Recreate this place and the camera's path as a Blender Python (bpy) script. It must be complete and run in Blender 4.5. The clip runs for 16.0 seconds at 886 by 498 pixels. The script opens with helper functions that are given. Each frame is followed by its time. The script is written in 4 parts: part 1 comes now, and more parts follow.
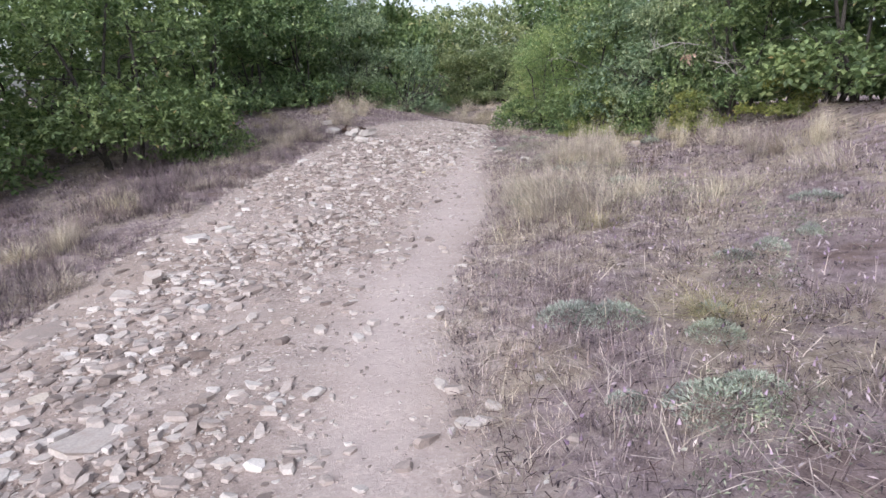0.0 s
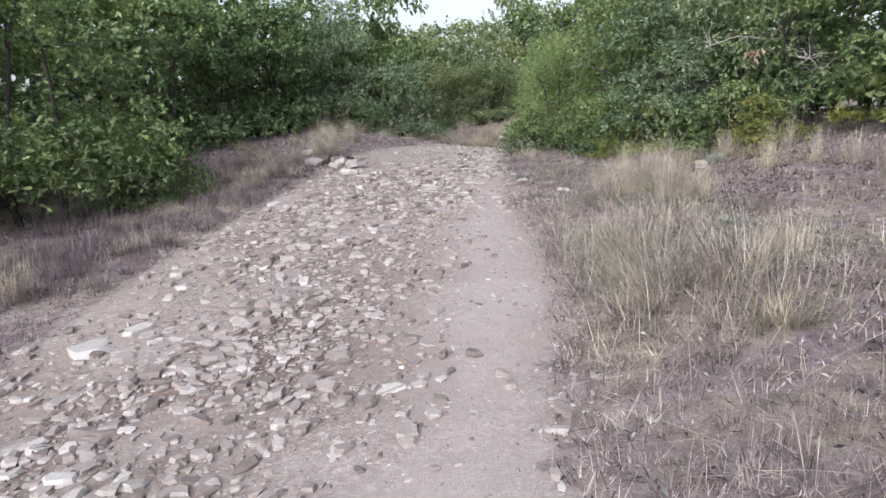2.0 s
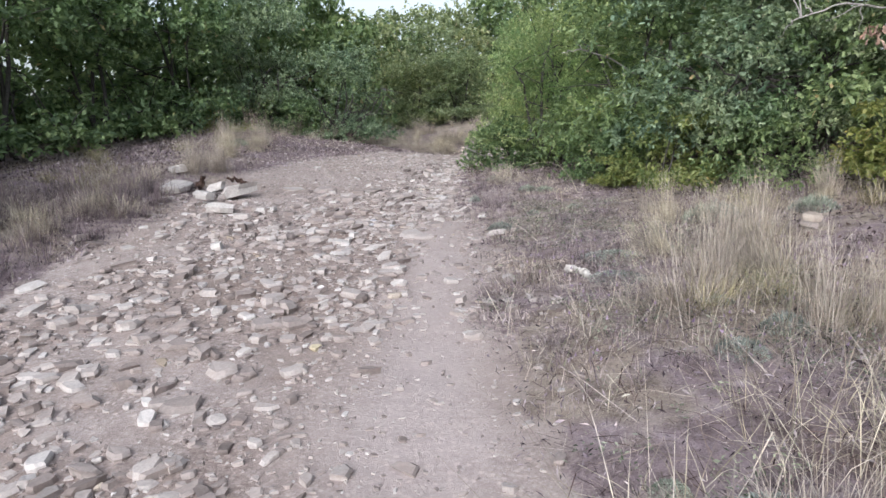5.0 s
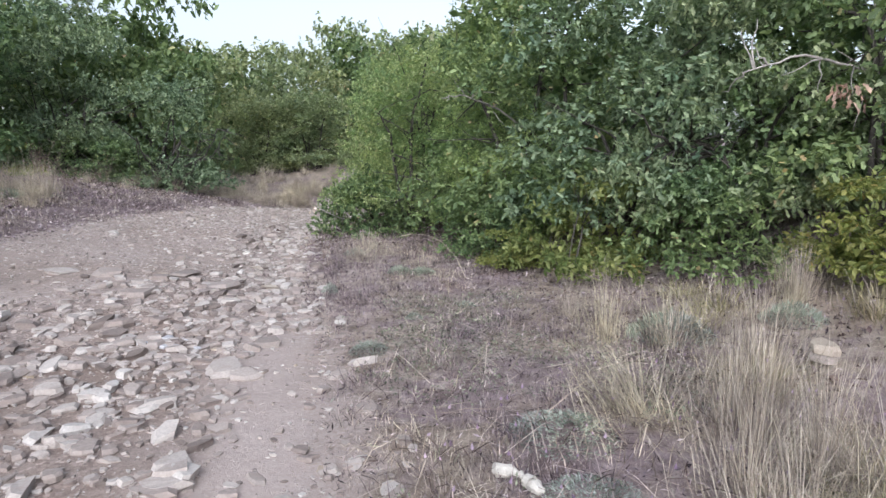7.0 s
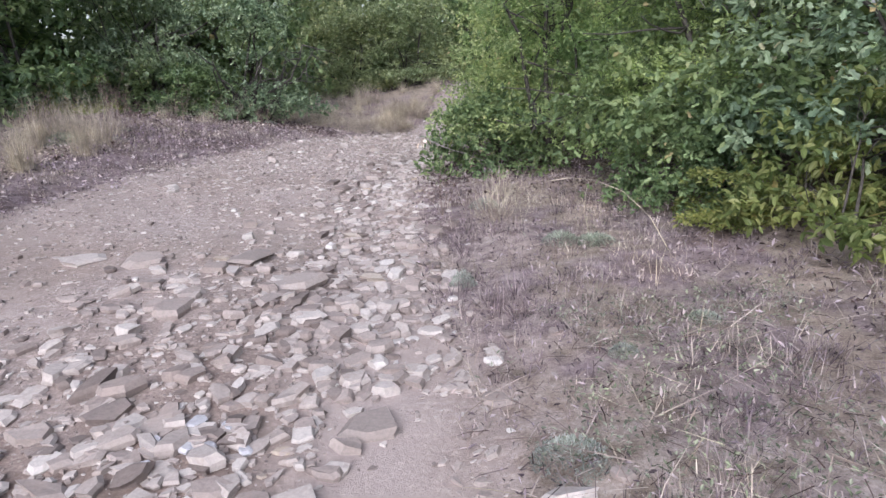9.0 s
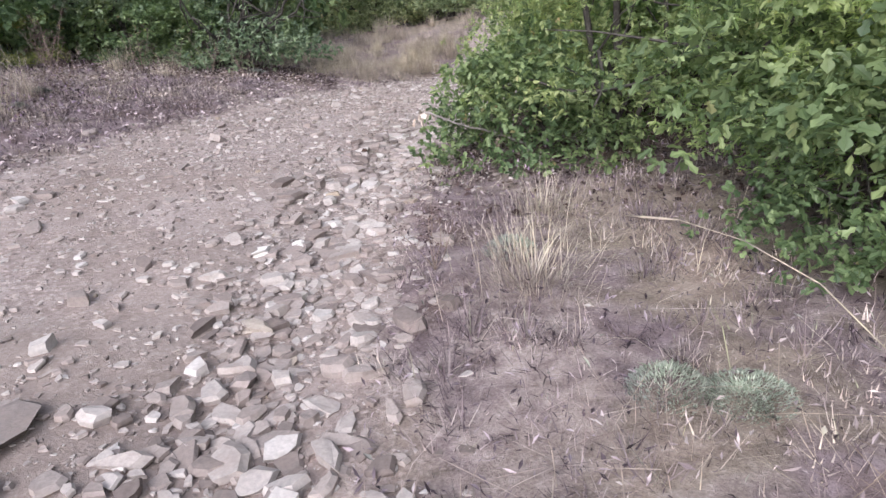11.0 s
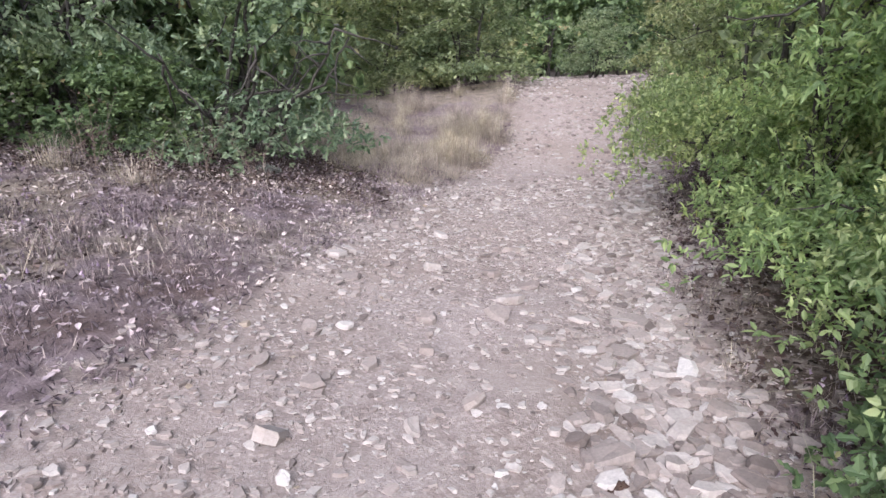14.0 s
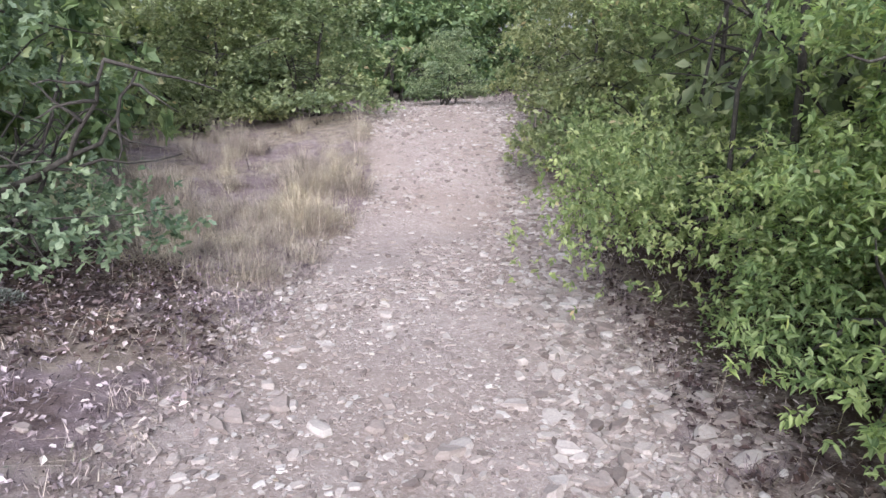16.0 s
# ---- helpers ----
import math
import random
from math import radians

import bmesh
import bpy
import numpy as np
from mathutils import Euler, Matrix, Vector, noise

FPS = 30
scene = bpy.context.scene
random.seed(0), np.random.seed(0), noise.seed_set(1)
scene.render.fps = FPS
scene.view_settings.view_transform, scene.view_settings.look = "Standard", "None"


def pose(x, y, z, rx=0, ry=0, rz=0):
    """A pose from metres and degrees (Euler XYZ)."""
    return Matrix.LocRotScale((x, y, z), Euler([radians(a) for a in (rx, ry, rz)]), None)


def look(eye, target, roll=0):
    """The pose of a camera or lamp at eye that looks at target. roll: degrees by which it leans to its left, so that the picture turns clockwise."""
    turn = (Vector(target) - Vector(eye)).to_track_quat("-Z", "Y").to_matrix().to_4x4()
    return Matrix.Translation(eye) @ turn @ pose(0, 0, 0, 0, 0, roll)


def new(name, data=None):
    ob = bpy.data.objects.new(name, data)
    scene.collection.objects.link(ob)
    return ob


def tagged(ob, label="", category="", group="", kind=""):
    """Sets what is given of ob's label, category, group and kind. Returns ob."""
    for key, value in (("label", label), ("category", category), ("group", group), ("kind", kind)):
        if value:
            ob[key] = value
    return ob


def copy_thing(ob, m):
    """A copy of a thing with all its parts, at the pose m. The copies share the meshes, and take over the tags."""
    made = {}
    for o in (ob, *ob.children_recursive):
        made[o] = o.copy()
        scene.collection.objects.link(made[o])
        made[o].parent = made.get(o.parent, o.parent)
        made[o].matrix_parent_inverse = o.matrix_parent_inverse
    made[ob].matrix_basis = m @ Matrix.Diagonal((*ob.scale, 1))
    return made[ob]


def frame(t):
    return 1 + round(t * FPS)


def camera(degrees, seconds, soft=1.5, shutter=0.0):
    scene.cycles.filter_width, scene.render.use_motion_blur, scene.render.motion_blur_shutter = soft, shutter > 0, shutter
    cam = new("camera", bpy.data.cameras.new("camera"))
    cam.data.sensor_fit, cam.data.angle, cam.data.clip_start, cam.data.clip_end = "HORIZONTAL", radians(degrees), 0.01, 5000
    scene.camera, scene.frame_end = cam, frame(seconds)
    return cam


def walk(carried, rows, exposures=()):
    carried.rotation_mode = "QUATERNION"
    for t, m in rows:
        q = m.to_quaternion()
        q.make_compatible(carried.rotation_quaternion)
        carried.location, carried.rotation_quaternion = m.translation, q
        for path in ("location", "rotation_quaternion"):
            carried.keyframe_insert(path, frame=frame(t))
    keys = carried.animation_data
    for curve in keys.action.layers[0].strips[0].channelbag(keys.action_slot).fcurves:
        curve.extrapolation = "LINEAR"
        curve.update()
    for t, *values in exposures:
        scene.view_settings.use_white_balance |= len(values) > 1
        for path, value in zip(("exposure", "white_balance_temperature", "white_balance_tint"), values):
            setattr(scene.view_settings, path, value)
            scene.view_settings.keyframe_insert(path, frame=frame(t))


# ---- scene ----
cam = camera(68.1, 16.0)
PATH = [
    (0, (-0.068, 0.011, 1.448), (-0.035, 1.949, 0.953), -1.8),
    (0.5, (-0.192, 0.668, 1.52), (-0.001, 2.595, 1.022), -1.5),
    (1, (-0.302, 1.452, 1.463), (-0.177, 3.359, 0.872), -2.9),
    (1.5, (-0.364, 2.19, 1.396), (-0.234, 4.105, 0.835), -3.2),
    (2, (-0.353, 2.984, 1.325), (-0.29, 4.936, 0.894), -4.0),
    (2.5, (-0.305, 3.807, 1.312), (-0.245, 5.749, 0.839), -2.3),
    (3, (-0.225, 4.576, 1.335), (-0.013, 6.495, 0.814), -1.7),
    (3.5, (-0.141, 5.414, 1.395), (-0.001, 7.324, 0.817), -1.8),
    (3.7, (-0.103, 5.717, 1.376), (0.026, 7.659, 0.915), -1.4),
    (5.8, (0.497, 8.591, 1.351), (0.688, 10.53, 0.897), -3.6),
    (6, (0.527, 8.844, 1.444), (0.678, 10.76, 0.891), -4.5),
    (6.5, (0.556, 9.389, 1.418), (0.81, 11.315, 0.943), -1.9),
    (7, (0.632, 9.898, 1.428), (1.244, 11.773, 1.095), -0.2),
    (7.5, (0.682, 10.468, 1.453), (1.187, 12.382, 1.167), -0.8),
    (8, (0.726, 11.095, 1.361), (1.18, 13.002, 0.965), -0.2),
    (8.5, (0.746, 11.734, 1.393), (0.963, 13.669, 0.934), -3.4),
    (9, (0.805, 12.323, 1.365), (1.102, 14.214, 0.788), -4.1),
    (9.2, (0.827, 12.593, 1.3), (1.105, 14.504, 0.779), -4.7),
    (11.3, (1.564, 15.286, 1.289), (1.676, 17.131, 0.524), -4.8),
    (11.5, (1.54, 15.524, 1.31), (1.586, 17.389, 0.591), -3.1),
    (12, (1.353, 16.224, 1.341), (0.951, 18.047, 0.624), -6.4),
    (12.5, (1.125, 16.809, 1.386), (0.781, 18.687, 0.791), -4.6),
    (13, (0.818, 17.46, 1.358), (0.618, 19.369, 0.794), -2.9),
    (13.5, (0.545, 18.067, 1.44), (0.514, 19.97, 0.826), -2.1),
    (14, (0.374, 18.699, 1.638), (0.678, 20.57, 1.001), -1.4),
    (14.5, (0.342, 19.324, 1.568), (0.751, 21.204, 1.02), -3.7),
    (15, (0.357, 19.981, 1.634), (0.943, 21.822, 1.115), -1.4),
    (15.5, (0.474, 20.59, 1.634), (1.265, 22.326, 1.034), -0.3),
    (16, (0.656, 21.261, 1.733), (1.431, 23.005, 1.134), -0.8),
]
walk(cam, [(t, look(eye, target, roll)) for t, eye, target, roll in PATH], [(0.0, 0.7, 6050, 13), (1.0, 0.56, 6050, 10), (2.0, 0.62, 6050, 10), (3.5, 0.7, 6050, 9), (6.5, 0.56, 5950, 9), (7.0, 0.62, 5950, 9), (9.0, 0.72, 5930, 15), (11.5, 0.86, 6100, 15), (12.5, 0.9, 6000, 19), (14.0, 0.92, 6020, 16), (16.0, 1.03, 5950, 14)])

# ---- light ----
world = bpy.data.worlds.new("overcast_sky")
scene.world = world
world.use_nodes = True
wn, wl = world.node_tree.nodes, world.node_tree.links
wn.clear()
sky = wn.new("ShaderNodeTexSky")
sky.sky_type, sky.sun_disc = "NISHITA", False
sky.sun_elevation, sky.sun_rotation = radians(35), radians(205)
sky.air_density, sky.dust_density, sky.ozone_density = 1.0, 3.0, 1.0
grey = wn.new("ShaderNodeHueSaturation")
grey.inputs["Saturation"].default_value = 0.4
back = wn.new("ShaderNodeBackground")
back.inputs["Strength"].default_value = 0.15
wout = wn.new("ShaderNodeOutputWorld")
wl.new(sky.outputs[0], grey.inputs["Color"])
wl.new(grey.outputs[0], back.inputs[0])
wl.new(back.outputs[0], wout.inputs[0])
sun_data = bpy.data.lights.new("sun", "SUN")
sun_data.energy, sun_data.angle, sun_data.color = 1.5, radians(45), (1.0, 0.98, 0.95)
sun = new("sun", sun_data)
sun.matrix_world = look((0, 0, 30), (4.2, 9.0, 23.0))


# ---- materials ----
def tree_of(name):
    m = bpy.data.materials.new(name)
    m.use_nodes = True
    nt = m.node_tree
    nt.nodes.clear()
    return m, nt


def node(nt, kind, **values):
    n = nt.nodes.new(kind)
    for key, v in values.items():
        n.inputs[key.replace("_", " ")].default_value = v
    return n


def ramp(nt, source, stops):
    n = nt.nodes.new("ShaderNodeValToRGB")
    els = n.color_ramp.elements
    while len(els) < len(stops):
        els.new(0.5)
    for e, (p, c) in zip(els, stops):
        e.position, e.color = p, (*c, 1)
    nt.links.new(source, n.inputs[0])
    return n.outputs[0]


def mix(nt, fac, a, b, blend="MIX"):
    n = nt.nodes.new("ShaderNodeMix")
    n.data_type, n.blend_type = "RGBA", blend
    for sock, v in ((n.inputs[0], fac), (n.inputs[6], a), (n.inputs[7], b)):
        if hasattr(v, "links"):
            nt.links.new(v, sock)
        elif isinstance(v, tuple):
            sock.default_value = (*v, 1)
        else:
            sock.default_value = v
    return n.outputs[2]


def noise_out(nt, scale, detail=4, rough=0.6, coords=None, which=0):
    n = node(nt, "ShaderNodeTexNoise", Scale=scale, Detail=detail, Roughness=rough)
    if coords is not None:
        nt.links.new(coords, n.inputs["Vector"])
    return n.outputs[which]


def finish(nt, color, rough, bump=None, bump_dist=0.01, strength=0.6, spec=0.3):
    b = node(nt, "ShaderNodeBsdfPrincipled", Roughness=rough)
    b.inputs["Specular IOR Level"].default_value = spec
    out = nt.nodes.new("ShaderNodeOutputMaterial")
    nt.links.new(color, b.inputs["Base Color"])
    if bump is not None:
        bm_ = node(nt, "ShaderNodeBump", Strength=strength, Distance=bump_dist)
        nt.links.new(bump, bm_.inputs["Height"])
        nt.links.new(bm_.outputs[0], b.inputs["Normal"])
    nt.links.new(b.outputs[0], out.inputs[0])
    return b


def soil_material():
    """Bare stony earth where the trail is worn, dark litter and roots on the verges, brown mould with painted shade
    under shrubs.
    """
    m, nt = tree_of("earth")
    pos = nt.nodes.new("ShaderNodeNewGeometry").outputs["Position"]
    att = nt.nodes.new("ShaderNodeAttribute")
    att.attribute_name = "worn"
    big = noise_out(nt, 0.9, 5, 0.6, pos)
    mid = noise_out(nt, 7, 6, 0.7, pos)
    fine = noise_out(nt, 90, 5, 0.75, pos)
    dirt = ramp(nt, big, [(0.3, (0.31, 0.235, 0.21)), (0.5, (0.44, 0.36, 0.34)), (0.72, (0.52, 0.45, 0.435))])
    dirt = mix(nt, 0.55, dirt, ramp(nt, mid, [(0.32, (0.24, 0.19, 0.17)), (0.68, (0.56, 0.49, 0.47))]))
    dirt = mix(nt, 0.35, dirt, ramp(nt, fine, [(0.35, (0.15, 0.12, 0.11)), (0.5, (0.42, 0.36, 0.34)), (0.68, (0.72, 0.67, 0.65))]))
    vor = node(nt, "ShaderNodeTexVoronoi", Scale=48.0, Randomness=1.0)
    nt.links.new(pos, vor.inputs["Vector"])
    cell = nt.nodes.new("ShaderNodeSeparateColor")
    nt.links.new(vor.outputs["Color"], cell.inputs[0])
    chip = ramp(nt, cell.outputs[0], [(0.0, (0.62, 0.58, 0.56)), (0.5, (0.95, 0.94, 0.93)), (0.85, (1.12, 1.12, 1.12)), (1.0, (1.6, 1.58, 1.56))])
    chip = mix(nt, ramp(nt, vor.outputs["Distance"], [(0.35, (0, 0, 0)), (0.7, (0.4, 0.4, 0.4))]), chip, (0.7, 0.66, 0.64))
    dirt = mix(nt, ramp(nt, noise_out(nt, 1.6, 3, 0.6, pos), [(0.35, (0.15, 0.15, 0.15)), (0.6, (0.85, 0.85, 0.85))]), dirt, mix(nt, 1.0, dirt, chip, "MULTIPLY"))
    brown = ramp(nt, noise_out(nt, 0.55, 3, 0.5, pos), [(0.42, (0, 0, 0)), (0.62, (0.75, 0.75, 0.75))])
    dirt = mix(nt, brown, dirt, mix(nt, 0.6, dirt, (0.30, 0.235, 0.20)))
    duff = ramp(nt, mid, [(0.36, (0.12, 0.098, 0.098)), (0.52, (0.31, 0.264, 0.26)), (0.64, (0.46, 0.402, 0.395))])
    duff = mix(nt, 0.5, duff, ramp(nt, fine, [(0.35, (0.10, 0.075, 0.07)), (0.55, (0.30, 0.245, 0.23)), (0.72, (0.50, 0.435, 0.41))]))
    hue = ramp(nt, noise_out(nt, 0.8, 4, 0.65, pos), [(0.32, (0.62, 0.54, 0.52)), (0.45, (0.95, 0.9, 0.98)), (0.55, (1.05, 1.04, 0.9)), (0.68, (1.32, 1.24, 1.1))])
    duff = mix(nt, 1.0, duff, hue, "MULTIPLY")
    stony = nt.nodes.new("ShaderNodeAttribute")
    stony.attribute_name = "stony"
    dirt = mix(nt, stony.outputs["Fac"], dirt, mix(nt, 1.0, dirt, (0.62, 0.56, 0.52), "MULTIPLY"))
    # brown leaf mould, darkened further to paint in the shade below the shrubs
    humus_shade = nt.nodes.new("ShaderNodeAttribute")
    humus_shade.attribute_name = "humus_shade"
    shaded_mould = ramp(nt, fine, [(0.35, (0.035, 0.024, 0.02)), (0.6, (0.10, 0.068, 0.056)), (0.75, (0.2, 0.155, 0.14))])
    duff = mix(nt, humus_shade.outputs["Fac"], duff, shaded_mould)
    dusty = nt.nodes.new("ShaderNodeAttribute")
    dusty.attribute_name = "dusty"
    dirt = mix(nt, dusty.outputs["Fac"], dirt, mix(nt, 0.35, (0.52, 0.44, 0.42), dirt))
    add = nt.nodes.new("ShaderNodeMath")
    add.operation = "MULTIPLY_ADD"
    nt.links.new(mid, add.inputs[0])
    add.inputs[1].default_value = 0.9
    nt.links.new(att.outputs["Fac"], add.inputs[2])
    edge = ramp(nt, add.outputs[0], [(0.75, (0, 0, 0)), (1.05, (1, 1, 1))])
    color = mix(nt, edge, duff, dirt)
    height = nt.nodes.new("ShaderNodeMath")
    height.operation = "ADD"
    nt.links.new(mid, height.inputs[0])
    nt.links.new(mix(nt, 0.5, fine, cell.outputs[1]), height.inputs[1])
    finish(nt, color, 0.95, height.outputs[0], 0.02, 0.7, 0.15)
    return m


def stone_material(name, island):
    m, nt = tree_of(name)
    geo = nt.nodes.new("ShaderNodeNewGeometry")
    rnd = geo.outputs["Random Per Island"] if island else nt.nodes.new("ShaderNodeObjectInfo").outputs["Random"]
    pos = geo.outputs["Position"]
    dark = (0.18, 0.148, 0.138) if island else (0.29, 0.248, 0.233)
    tone = ramp(nt, rnd, [(0.0, dark), (0.25, (0.31, 0.262, 0.247)), (0.6, (0.40, 0.35, 0.33)), (0.9, (0.49, 0.445, 0.425)), (0.985, (0.60, 0.565, 0.55)), (1.0, (0.38, 0.31, 0.24))])
    grain = noise_out(nt, 60, 5, 0.7, pos)
    stain = noise_out(nt, 9, 4, 0.6, pos)
    c = mix(nt, 0.5, tone, ramp(nt, grain, [(0.3, (0.55, 0.55, 0.55)), (0.7, (1.25, 1.22, 1.2))]), "MULTIPLY")
    c = mix(nt, ramp(nt, stain, [(0.5, (0, 0, 0)), (0.75, (0.55, 0.55, 0.55))]), c, (0.34, 0.27, 0.24))
    finish(nt, c, 0.9, grain, 0.004, 0.6, 0.2)
    return m


def leaf_material(name, dark, mid_, light, rare, clear=0.35):
    m, nt = tree_of(name)
    geo = nt.nodes.new("ShaderNodeNewGeometry")
    obj = nt.nodes.new("ShaderNodeObjectInfo").outputs["Random"]
    patch = noise_out(nt, 1.1, 3, 0.5, geo.outputs["Position"])
    per = ramp(nt, geo.outputs["Random Per Island"], [(0.0, dark), (0.45, mid_), (0.9, light), (0.985, light), (1.0, rare)])
    spray = noise_out(nt, 4.5, 2, 0.5, geo.outputs["Position"])
    tint = ramp(nt, patch, [(0.3, (0.68, 0.76, 0.74)), (0.7, (1.3, 1.2, 1.05))])
    c = mix(nt, 0.85, per, tint, "MULTIPLY")
    c = mix(nt, 0.8, c, ramp(nt, spray, [(0.35, (0.7, 0.74, 0.7)), (0.65, (1.3, 1.28, 1.2))]), "MULTIPLY")
    c = mix(nt, 0.5, c, ramp(nt, obj, [(0.0, (0.8, 0.88, 0.85)), (1.0, (1.2, 1.1, 0.95))]), "MULTIPLY")
    b = node(nt, "ShaderNodeBsdfPrincipled", Roughness=0.5)
    b.inputs["Specular IOR Level"].default_value = 0.35
    nt.links.new(c, b.inputs["Base Color"])
    tr = nt.nodes.new("ShaderNodeBsdfTranslucent")
    nt.links.new(mix(nt, 0.5, c, (1.3, 1.5, 0.6), "MULTIPLY"), tr.inputs[0])
    mx = node(nt, "ShaderNodeMixShader", Fac=clear)
    nt.links.new(b.outputs[0], mx.inputs[1])
    nt.links.new(tr.outputs[0], mx.inputs[2])
    out = nt.nodes.new("ShaderNodeOutputMaterial")
    nt.links.new(mx.outputs[0], out.inputs[0])
    return m


def island_material(name, stops, rough=0.85, clear=0.0):
    """Blades, litter and twigs: each piece takes its own tone."""
    m, nt = tree_of(name)
    geo = nt.nodes.new("ShaderNodeNewGeometry")
    c = ramp(nt, geo.outputs["Random Per Island"], stops)
    patch = noise_out(nt, 0.9, 4, 0.65, geo.outputs["Position"])
    c = mix(nt, 0.7, c, ramp(nt, patch, [(0.32, (0.62, 0.56, 0.58)), (0.46, (0.95, 0.9, 0.98)), (0.58, (1.1, 1.08, 0.98)), (0.7, (1.4, 1.34, 1.2))]), "MULTIPLY")
    clump = noise_out(nt, 5.5, 3, 0.6, geo.outputs["Position"])
    c = mix(nt, 0.8, c, ramp(nt, clump, [(0.36, (0.42, 0.4, 0.42)), (0.5, (0.95, 0.93, 0.95)), (0.64, (1.45, 1.42, 1.38))]), "MULTIPLY")
    finish(nt, c, rough, spec=0.2)
    return m


def bark_material(name, a, b_):
    m, nt = tree_of(name)
    pos = nt.nodes.new("ShaderNodeNewGeometry").outputs["Position"]
    n1 = noise_out(nt, 30, 5, 0.7, pos)
    finish(nt, ramp(nt, n1, [(0.35, a), (0.7, b_)]), 0.9, n1, 0.01, 0.8, 0.2)
    return m


EARTH = soil_material()
STONE = stone_material("slate", False)
GRAVEL = stone_material("gravel", True)
OAK = leaf_material("oak_leaves", (0.0784, 0.12, 0.067), (0.149, 0.211, 0.112), (0.263, 0.335, 0.192), (0.484, 0.37, 0.255))
GREYOAK = leaf_material("downy_oak_leaves", (0.10, 0.142, 0.104), (0.205, 0.265, 0.188), (0.355, 0.42, 0.325), (0.36, 0.31, 0.235))
HORN = leaf_material("hornbeam_leaves", (0.165, 0.22, 0.117), (0.30, 0.36, 0.2), (0.45, 0.5, 0.31), (0.578, 0.428, 0.349), 0.5)
DULL = leaf_material("dull_hornbeam_leaves", (0.144, 0.173, 0.11), (0.248, 0.284, 0.182), (0.381, 0.416, 0.291), (0.486, 0.381, 0.285), 0.45)
ASH = leaf_material("ash_leaves", (0.165, 0.235, 0.135), (0.31, 0.40, 0.225), (0.45, 0.54, 0.325), (0.47, 0.48, 0.23), 0.56)
YELLOW = leaf_material("yellowing_leaves", (0.102, 0.136, 0.0524), (0.187, 0.221, 0.0859), (0.306, 0.315, 0.143), (0.357, 0.272, 0.133), 0.42)
BARK = bark_material("bark", (0.04, 0.035, 0.032), (0.11, 0.10, 0.09))
DEADWOOD = bark_material("bleached_wood", (0.28, 0.25, 0.24), (0.52, 0.48, 0.46))
DARKWOOD = bark_material("rotten_wood", (0.035, 0.022, 0.018), (0.12, 0.075, 0.06))
STRAW = island_material("dry_straw", [(0.0, (0.28, 0.24, 0.185)), (0.5, (0.43, 0.385, 0.31)), (0.9, (0.60, 0.555, 0.465)), (1.0, (0.28, 0.285, 0.19))])
HAY = island_material("pale_hay", [(0.0, (0.26, 0.205, 0.175)), (0.5, (0.44, 0.375, 0.325)), (0.9, (0.60, 0.54, 0.475)), (1.0, (0.34, 0.31, 0.21))])
MAT = island_material("withered_herbs", [(0.0, (0.07, 0.055, 0.058)), (0.4, (0.16, 0.13, 0.135)), (0.55, (0.31, 0.262, 0.265)), (0.8, (0.46, 0.402, 0.38)), (0.95, (0.60, 0.54, 0.48)), (1.0, (0.24, 0.25, 0.18))])
HEATH = island_material("dark_heath", [(0.0, (0.09, 0.07, 0.075)), (0.5, (0.19, 0.155, 0.165)), (0.9, (0.30, 0.25, 0.255)), (1.0, (0.20, 0.215, 0.14))])
THYME = island_material("purple_seed_heads", [(0.0, (0.18, 0.125, 0.185)), (0.5, (0.30, 0.225, 0.31)), (1.0, (0.42, 0.345, 0.43))])
HERB = island_material("grey_green_herb", [(0.0, (0.15, 0.18, 0.14)), (0.5, (0.27, 0.315, 0.265)), (1.0, (0.42, 0.46, 0.41))])
GREENGRASS = island_material("half_green_grass", [(0.0, (0.17, 0.175, 0.085)), (0.5, (0.31, 0.285, 0.16)), (1.0, (0.48, 0.42, 0.28))])
# brown dead leaves, toned down to carry the shade under the shrubs in their colour
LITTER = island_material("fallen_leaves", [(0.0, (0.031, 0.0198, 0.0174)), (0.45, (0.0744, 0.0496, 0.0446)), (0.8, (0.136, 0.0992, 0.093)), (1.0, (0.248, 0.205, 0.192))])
CRUMBS = island_material("dry_crumbs", [(0.0, (0.035, 0.026, 0.03)), (0.35, (0.10, 0.08, 0.09)), (0.7, (0.30, 0.255, 0.275)), (0.95, (0.54, 0.48, 0.49)), (1.0, (0.20, 0.24, 0.17))])
GREYLEAF = island_material("grey_dead_leaves", [(0.0, (0.13, 0.105, 0.105)), (0.4, (0.28, 0.235, 0.24)), (0.7, (0.45, 0.395, 0.40)), (1.0, (0.66, 0.60, 0.59))])
LOWHERB = island_material("dusty_green_herbs", [(0.0, (0.07, 0.085, 0.055)), (0.5, (0.17, 0.195, 0.135)), (1.0, (0.32, 0.345, 0.26))])
PALE = island_material("bleached_dead_leaves", [(0.0, (0.62, 0.52, 0.40)), (1.0, (0.85, 0.76, 0.62))])
BROWNLEAF = island_material("brown_dead_leaves", [(0.0, (0.24, 0.15, 0.12)), (1.0, (0.42, 0.31, 0.26))])


